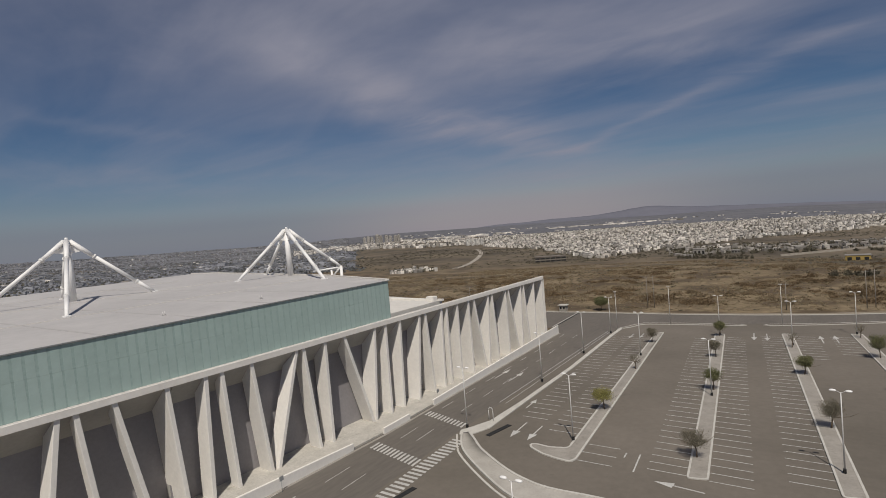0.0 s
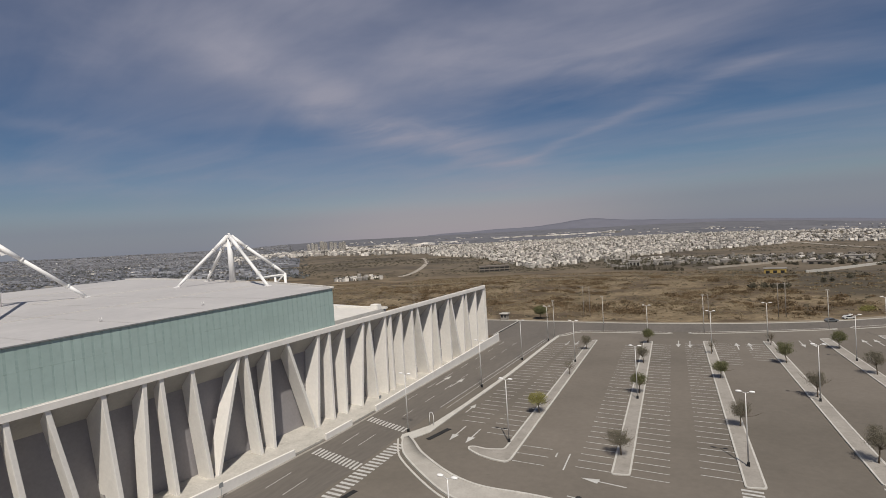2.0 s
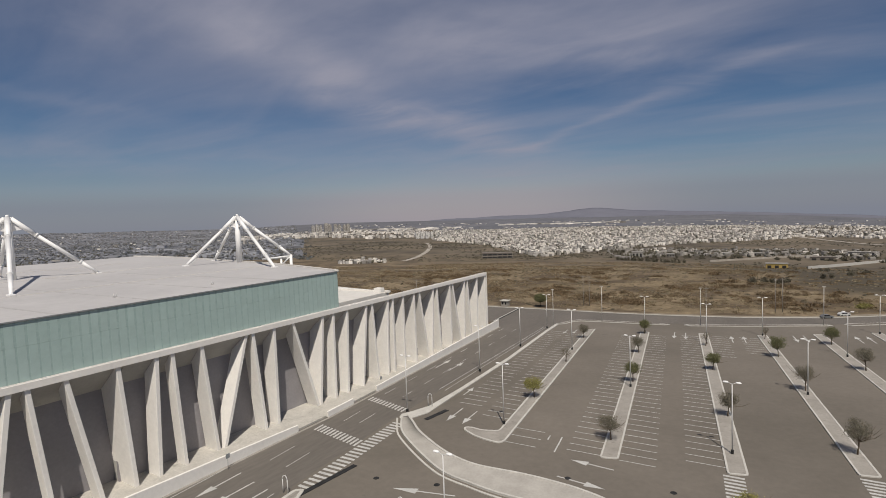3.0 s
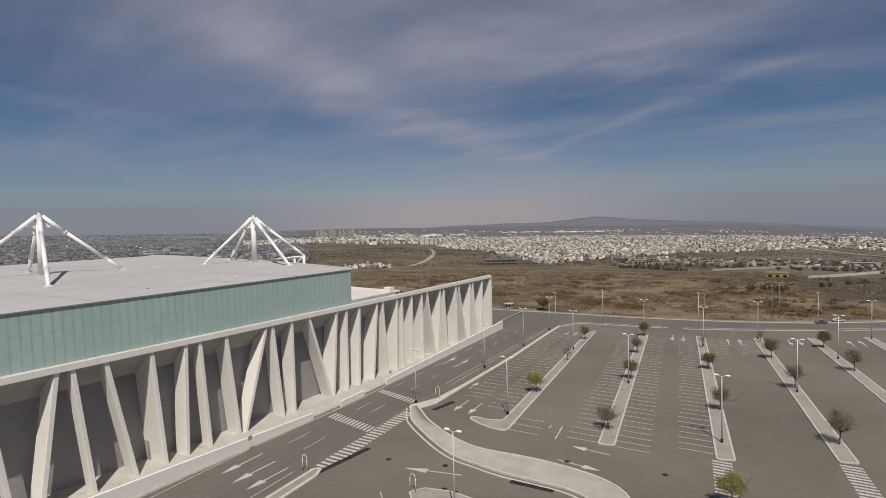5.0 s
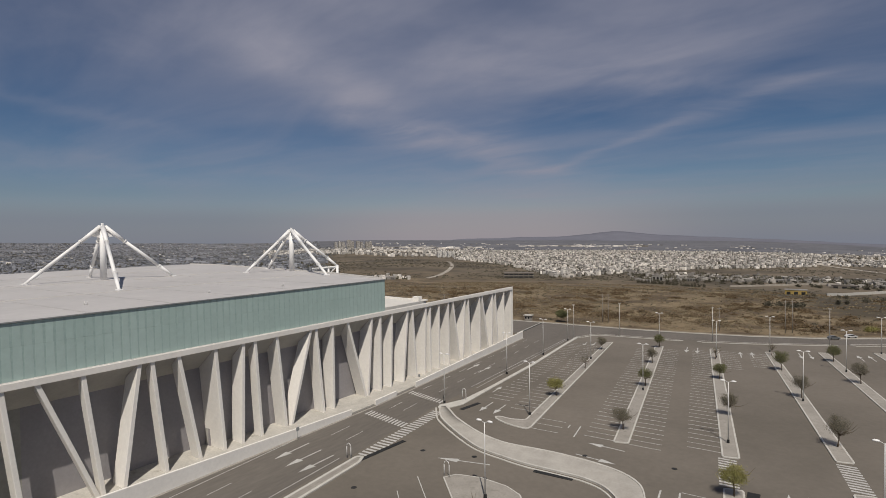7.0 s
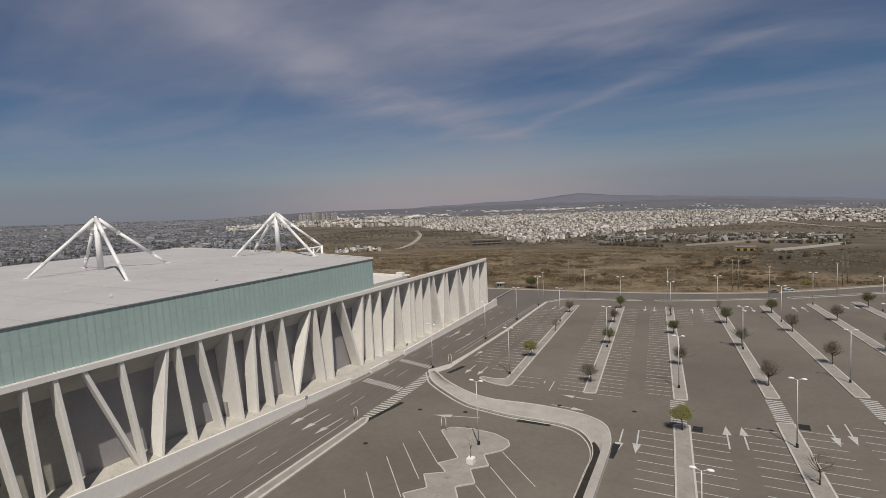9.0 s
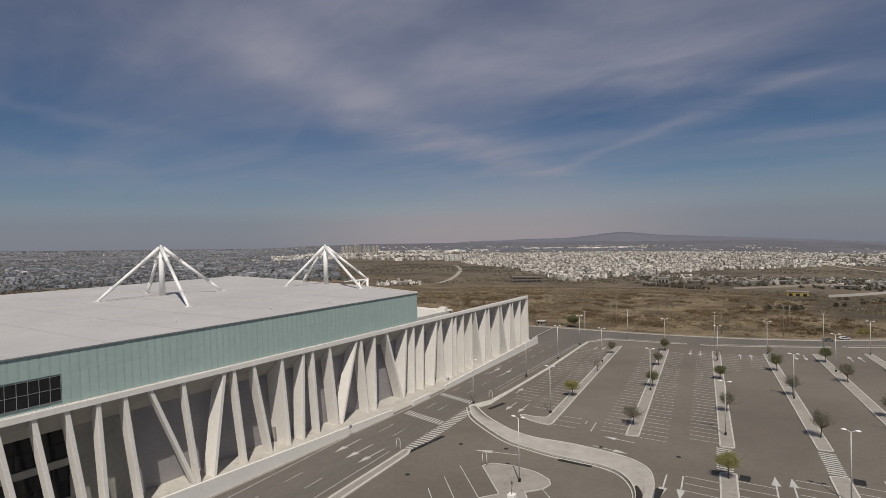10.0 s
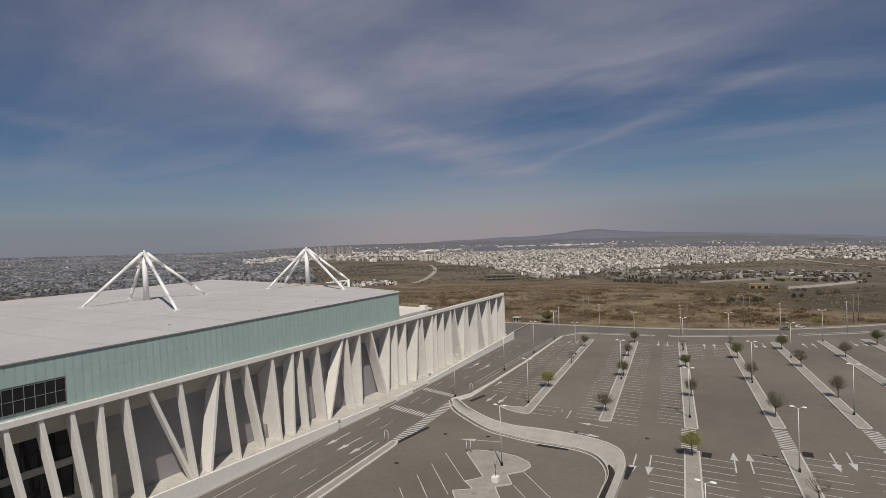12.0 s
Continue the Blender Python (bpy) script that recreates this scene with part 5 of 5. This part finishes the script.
def scatter():
    rng = random.Random(11)
    near, mid, dark, tufts = [], [], [], []
    ploughed = lambda x, y: 280 < y < 470 and x > 172 - 0.27 * y and rng.random() < 0.8
    while len(near) < 7000:
        a, d = rng.uniform(-32, 82), 205 + 330 * rng.random() ** 1.2
        x, y, z = place(a, d)
        if not beyond_road(x, y) or (x < -6 and y < 220) or ploughed(x, y):
            continue
        k = noise.noise(Vector((x / 55, y / 38, 1.5))) + 0.6 * noise.noise(Vector((x / 17, y / 14, 4.5)))
        if k < rng.uniform(-0.35, 0.55):
            continue
        s = rng.uniform(0.45, 1.25) * (1 + max(0, k))
        (near if rng.random() < 0.7 else tufts).append((x, y, z, s, s * rng.uniform(0.25, 0.5)))
    while len(mid) < 12000:
        a, d = rng.uniform(-34, 84), 480 + 1100 * rng.random() ** 1.3
        x, y, z = place(a, d)
        if noise.noise(Vector((x / 150, y / 130, 7.5))) < rng.uniform(-0.4, 0.4) or (a < 10 and d < 720 - 6 * a and rng.random() < 0.85):
            continue
        s = rng.uniform(1.0, 2.6)
        mid.append((x, y, z, s, s * rng.uniform(0.3, 0.55)))
    while len(tufts) < 9000:
        a, d = rng.uniform(-32, 70), 205 + 260 * rng.random() ** 1.3
        x, y, z = place(a, d)
        if beyond_road(x, y) and not (x < -6 and y < 220) and not ploughed(x, y):
            s = rng.uniform(0.4, 0.9)
            tufts.append((x, y, z, s, s * rng.uniform(0.3, 0.6)))
    shade = []
    while len(shade) < 1500:
        a, d = rng.uniform(-32, 70), 215 + 300 * rng.random() ** 1.2
        x, y, z = place(a, d)
        if not beyond_road(x, y) or (x < -6 and y < 220) or noise.noise(Vector((x / 42, y / 30, 8.5))) < rng.uniform(-0.3, 0.4):
            continue
        r = rng.uniform(0.4, 1.0)
        shade.append((x, y, z, r, r * rng.uniform(0.35, 0.65)))
    russet = []
    while len(russet) < 300:
        a, d = rng.uniform(-14, 34), 212 + 190 * rng.random() ** 1.15
        x, y, z = place(a, d)
        if beyond_road(x, y) and not (x < -6 and y < 225) and not ploughed(x, y) and noise.noise(Vector((x / 34, y / 22, 2.2))) > rng.uniform(-0.1, 0.35):
            r = rng.uniform(1.3, 3.4)
            russet.append((x, y, z, r, r * rng.uniform(0.3, 0.5)))
    bushes("russet_scrub", russet, RUST, "clumps of russet brown bushes on the dry field", 190, (0.06, 0.14))
    bushes("dark_scrub", shade, FARTREE, "dark olive bushes dotted over the brown field", 34, (0.12, 0.24))
    bushes("dry_grass", tufts, STALK, "pale dry grass tufts covering the field", 9, (0.16, 0.34))
    bushes("scrub", near, SCRUB, "low dry scrub scattered over the brown field", 26, (0.12, 0.26))
    bushes("far_scrub", mid, FARTREE, "dark scrub covering the far slopes", 12, (0.18, 0.36))
    # a row of dark trees by the far sheds, and loose ones on the field
    for i in range(19):
        a = 6.9 - i * 0.36 + rng.uniform(-0.08, 0.08)
        x, y, z = place(a, 586 - i * 2.8 + rng.uniform(-3, 3))
        dark.append((x, y, z, rng.uniform(1.3, 1.75), rng.uniform(3.4, 4.4)))
    for a, d in ((-5.45, 316), (-6.39, 318), (-7.07, 316), (-7.7, 313), (-8.2, 322), (-8.0, 318), (-10.85, 447), (-11.4, 470), (-12.8, 372), (-12.9, 378), (-14, 423), (-10.9, 343), (-11.5, 349)):
        x, y, z = place(a, d)
        dark.append((x, y, z, rng.uniform(1.2, 1.9), rng.uniform(2.0, 3.0)))
    for i in range(190):
        x, y, z = place(rng.uniform(-16, 8), rng.uniform(620, 800))
        dark.append((x, y, z, rng.uniform(1.2, 2.4), rng.uniform(1.6, 3.2)))
    bushes("roadside_shrubs", [(105, 249.6, -0.1, 1.9, 2.2), (107.0, 251.0, -0.1, 1.4, 1.7)], YELLEAF, "yellow-green shrubs beside the outer road", 900, (0.05, 0.11))
    bushes("dark_thicket", [(73.91 + 3.2 * k, 275.2 + rng.uniform(-3, 3), -0.1, rng.uniform(1.3, 2.2), rng.uniform(1.0, 1.8)) for k in range(6)] + [(93.23 + 3 * k, 263.4 + rng.uniform(-3, 3), -0.1, rng.uniform(1.2, 2.0), rng.uniform(1.0, 1.8)) for k in range(6)] + [(121 + 2.6 * k, 256.5 + rng.uniform(-2, 2), -0.1, rng.uniform(1.2, 2.0), rng.uniform(1.0, 1.8)) for k in range(6)] + [(17.31 + 5 * k, 255.7 + rng.uniform(-6, 6), -0.1, rng.uniform(1.6, 3), rng.uniform(1, 1.8)) for k in range(7)], SCRUB, "dense brown thicket on the field", 260, (0.08, 0.18))
    bushes("far_trees", dark, FARTREE, "dark round trees in loose rows across the plain", 150, (0.2, 0.36))


scatter()


# ---- the town ----
def town(name, spots, mat, label):
    verts, faces = [], []
    for x, y, z, w, d, h, turn in spots:
        c, s = math.cos(turn), math.sin(turn)
        n = len(verts)
        for zz in (z - 3, z + h):
            for px, py in ((-w, -d), (w, -d), (w, d), (-w, d)):
                verts.append((x + c * px - s * py, y + s * px + c * py, zz))
        faces += [(n + 4, n + 5, n + 6, n + 7), (n, n + 1, n + 5, n + 4), (n + 1, n + 2, n + 6, n + 5), (n + 2, n + 3, n + 7, n + 6), (n + 3, n, n + 4, n + 7)]
    me = bpy.data.meshes.new(name)
    me.from_pydata(verts, [], faces)
    me.materials.append(mat)
    tagged(new(name, me), label, "houses", kind="stuff")


def build_town():
    rng = random.Random(21)
    white, grey, muted, trees, green = [], [], [], [], []

    def fill(out, n, a0, a1, d0, d1, near_edge=None, size=(3, 7), tall=(3, 8), power=1.0, keep=0.0, streets=False):
        made = 0
        while made < n:
            a = rng.uniform(a0, a1)
            d = d0 + (d1 - d0) * rng.random() ** power
            if near_edge and d < near_edge(a):
                continue
            x, y, z = place(a, d)
            k = noise.noise(Vector((x / 170, y / 170, 3.3)))
            if k < keep or (streets and noise.noise(Vector((a / 2.2, d / 110, 9.3))) < rng.uniform(-0.35, 0.1)):
                continue
            made += 1
            if rng.random() < 0.33:
                trees.append((x, y, z, rng.uniform(2, 4), rng.uniform(3, 5)))
                continue
            big = 1.9 if rng.random() < 0.05 else 1.0
            out.append((x, y, z, rng.uniform(*size) * big, rng.uniform(*size) * big, rng.uniform(*tall) * (1.6 if rng.random() < 0.06 else 1), rng.choice((0.3, 0.34, 0.9, 1.2)) + rng.uniform(-0.08, 0.08)))

    edge = lambda a: 660 + max(0, a - 16) * 46 + max(0, 14 - a) * 24
    fill(white, 20000, -9, 28, 660, 2400, edge, (0.9, 2.3), (2.0, 4.9), 1.0, -0.36)
    fill(white, 3000, -27, -8, 1290, 2450, None, (1.4, 3.6), (2, 4.5), 0.9, -0.12)
    fill(white, 1700, 29, 50, 1420, 2600, None, (2, 5), (3, 7), 1.0, 0.0)
    fill(white, 420, -22, 44, 2540, 3300, None, (2.5, 6), (2, 3.4), 1.0, 0.05)
    fill(white, 90, 25, 38, 2560, 2760, None, (8, 20), (3, 5), 1.0, -1)
    fill(white, 70, 10, 20, 2880, 2950, None, (9, 22), (3, 5), 1.0, -1)
    fill(white, 24, 6, 9.6, 2900, 2960, None, (8, 18), (3, 5), 1.0, -1)
    fill(white, 110, 33.5, 39, 596, 636, None, (0.9, 2.0), (2.0, 3.6), 1.0, -1)
    fill(grey, 27000, 44, 90, 760, 4300, None, (1.1, 3.0), (1.8, 3.2), 0.85, -0.4, True)
    fill(grey, 700, 44, 90, 900, 4300, None, (5, 13), (2.5, 4.5), 0.9, -0.3, True)
    fill(white, 420, 46, 90, 900, 4000, None, (1.5, 4.5), (2.5, 5), 0.9, -0.3, True)
    fill(muted, 420, -15, 8, 600, 830, None, (0.9, 2.8), (1.5, 3.0), 1.0, -0.3)
    fill(white, 90, -15, 6, 630, 830, None, (0.8, 2.4), (1.5, 3.2), 1.0, -0.3)
    while len(green) < 6500:
        a, d = rng.uniform(42, 90), rng.uniform(700, 3200)
        if noise.noise(Vector((a / 2.2, d / 110, 9.3))) < rng.uniform(-0.3, 0.5):
            green.append((*place(a, d), rng.uniform(2, 4.5), rng.uniform(2, 4)))
    town("town_houses", white, HOUSE, "dense town of small white flat-roofed houses on a far slope")
    town("plain_houses", muted, DULLHOUSE, "loose cluster of low dull workshops and houses on the plain")
    town("valley_houses", grey, HAZEHOUSE, "wide valley town of low houses, coloured pale grey for haze")
    bushes("valley_trees", green, VALLEYTREE, "trees scattered through the valley town, greyed for haze", 8)
    bushes("town_trees", trees, FARTREE, "dark trees scattered between the town's houses", 8)


build_town()


def apartment_tower(a, d, w, dep, floors, mat, label, group):
    x, y, z = place(a, d)
    h = floors * 3.0
    e = thing("apartment_tower", (x, y, z), label, "building", group)
    e.rotation_euler = (0, 0, radians(bearing(a) + 12))
    bm = bmesh.new()
    box(bm, -w / 2, w / 2, -dep / 2, dep / 2, -3, h)
    part("wall", bm, mat, e)
    bm = bmesh.new()
    box(bm, -w / 6, w / 6, -dep / 6, dep / 6, h, h + 2.5)
    part("roof_block", bm, mat, e)
    for f in range(floors):
        bm = bmesh.new()
        box(bm, -w / 2 + 1, w / 2 - 1, -dep / 2 - 0.06, -dep / 2 + 0.02, f * 3 + 1.2, f * 3 + 1.9)
        part("window", bm, GLASS_DARK, e)


for i in range(7):
    apartment_tower(29.9 - i * 0.29, 1345 + (i % 2) * 30, 6.0, 9, 5, LOWROOF, "white slab apartment block above the scrub slope", "apartment blocks on the slope")
for a, w, fl in ((42.1, 11, 11), (41.65, 11, 12), (41.25, 11, 11), (40.6, 16, 14), (40.2, 12, 12), (39.55, 12, 12), (39.1, 11, 11), (38.5, 12, 11), (38.1, 13, 12)):
    apartment_tower(a, 2480, w, 18, fl, HOUSE, "distant high-rise apartment tower in the haze", "high-rises in the valley")


RUIN = material("raw_concrete", ((0.16, 0.14, 0.12), (0.22, 0.195, 0.165)), 0.9, 0.2, 2, 0.2, 0.0)


def shed(a, d, w, dep, h, mat, label):
    x, y, z = place(a, d)
    e = thing("shed", (x, y, z), label, "building", "sheds on the plain")
    e.rotation_euler = (0, 0, radians(bearing(a)))
    bm = bmesh.new()
    box(bm, -w / 2, w / 2, -dep / 2, dep / 2, -1.5, h, bevel=0.1)
    part("wall", bm, mat, e)
    bm = bmesh.new()
    box(bm, -w / 2 - 0.3, w / 2 + 0.3, -dep / 2 - 0.3, dep / 2 + 0.3, h, h + 0.35)
    part("roof", bm, RUIN if mat is RUIN else SHED, e)
    storeys, bays = (2, 6) if h > 5.5 and w > 20 else (1, 3)
    for f in range(storeys):
        for k in range(bays):
            bm = bmesh.new()
            c = -w / 2 + w * (k + 0.5) / bays
            half = w * (0.27 if bays == 3 else 0.44) / bays
            lo = f * h / storeys
            # dark plate on the closed wall: an opening's inner shade as colour
            box(bm, c - half, c + half, -dep / 2 - 0.05, -dep / 2 + 0.03, lo + 0.4, lo + h * 0.7 / storeys)
            part("opening", bm, DARK, e)


shed(-7.6, 486, 14, 8, 3.8, YELLOW, "low yellow workshop on the plain")
shed(-11.2, 637, 20, 8, 3.2, RUIN, "long low shed on the plain")
shed(20.3, 640, 34, 12, 6.0, RUIN, "unfinished brown concrete block at the edge of the town")
shed(4.9, 640, 11, 9, 6.0, SHED, "pale two-storey building on the plain")
for a, d, w in ((1.6, 655, 8), (-3.5, 690, 9), (-6.0, 690, 13), (-14.1, 729, 26)):
    shed(a, d, w, 8, 2.4 + 0.06 * w, SHED, "small pale shed among trees on the plain")


def band(name, pts, half, mat, label, category, h=None):
    """A dirt road or wall that follows the ground."""
    bm = bmesh.new()
    line_pts = smooth_line(pts, 8)
    rows = []
    for i, p in enumerate(line_pts):
        q = line_pts[min(i + 1, len(line_pts) - 1)]
        o = line_pts[max(i - 1, 0)]
        d = (Vector(q) - Vector(o)).normalized()
        nrm = Vector((-d.y, d.x)) * half
        row = []
        for s in (-1, 1):
            x, y = p[0] + s * nrm.x, p[1] + s * nrm.y
            z = terrain(x, y)
            row += [bm.verts.new((x, y, z - 1.0)), bm.verts.new((x, y, z + (h or 0.35)))]
        rows.append(row)
    for r, s in zip(rows, rows[1:]):
        bm.faces.new((r[1], s[1], s[3], r[3]))
        bm.faces.new((r[0], s[0], s[1], r[1]))
        bm.faces.new((r[3], s[3], s[2], r[2]))
    bmesh.ops.recalc_face_normals(bm, faces=bm.faces)
    tagged(mesh_object(name, bm, mat), label, category, kind="structure")


DIRT = material("dirt_track", ((0.30, 0.265, 0.22), (0.38, 0.345, 0.295)), 0.95, 0.05, 0.4, 0.15, 0.0)
band("dirt_road", [place(a, d)[:2] for a, d in ((31.4, 622), (30.4, 655), (29.6, 700), (28.6, 800), (28.3, 910), (28.8, 1060))], 3.0, DIRT, "pale dirt road winding up the scrub slope", "road")
band("boundary_wall", [place(a, d)[:2] for a, d in ((-9.95, 492), (-11.8, 540), (-13.6, 590), (-15.7, 645))], 0.4, KERB, "long pale boundary wall on the plain", "wall", 2.2)
band("boundary_wall", [place(a, d)[:2] for a, d in ((-2, 572), (-4.6, 606), (-7.5, 650), (-10.5, 697))], 0.4, DIRT, "long pale boundary wall on the plain", "wall", 1.8)
band("dirt_road", [place(a, d)[:2] for a, d in ((-8.6, 1400), (-9.33, 1303), (-11.84, 1177), (-13.95, 1087), (-15.55, 1043), (-18.5, 990))], 5, DIRT, "pale road crossing the plain by the town", "road")

# bay lines last: many small pieces
bay_lines()
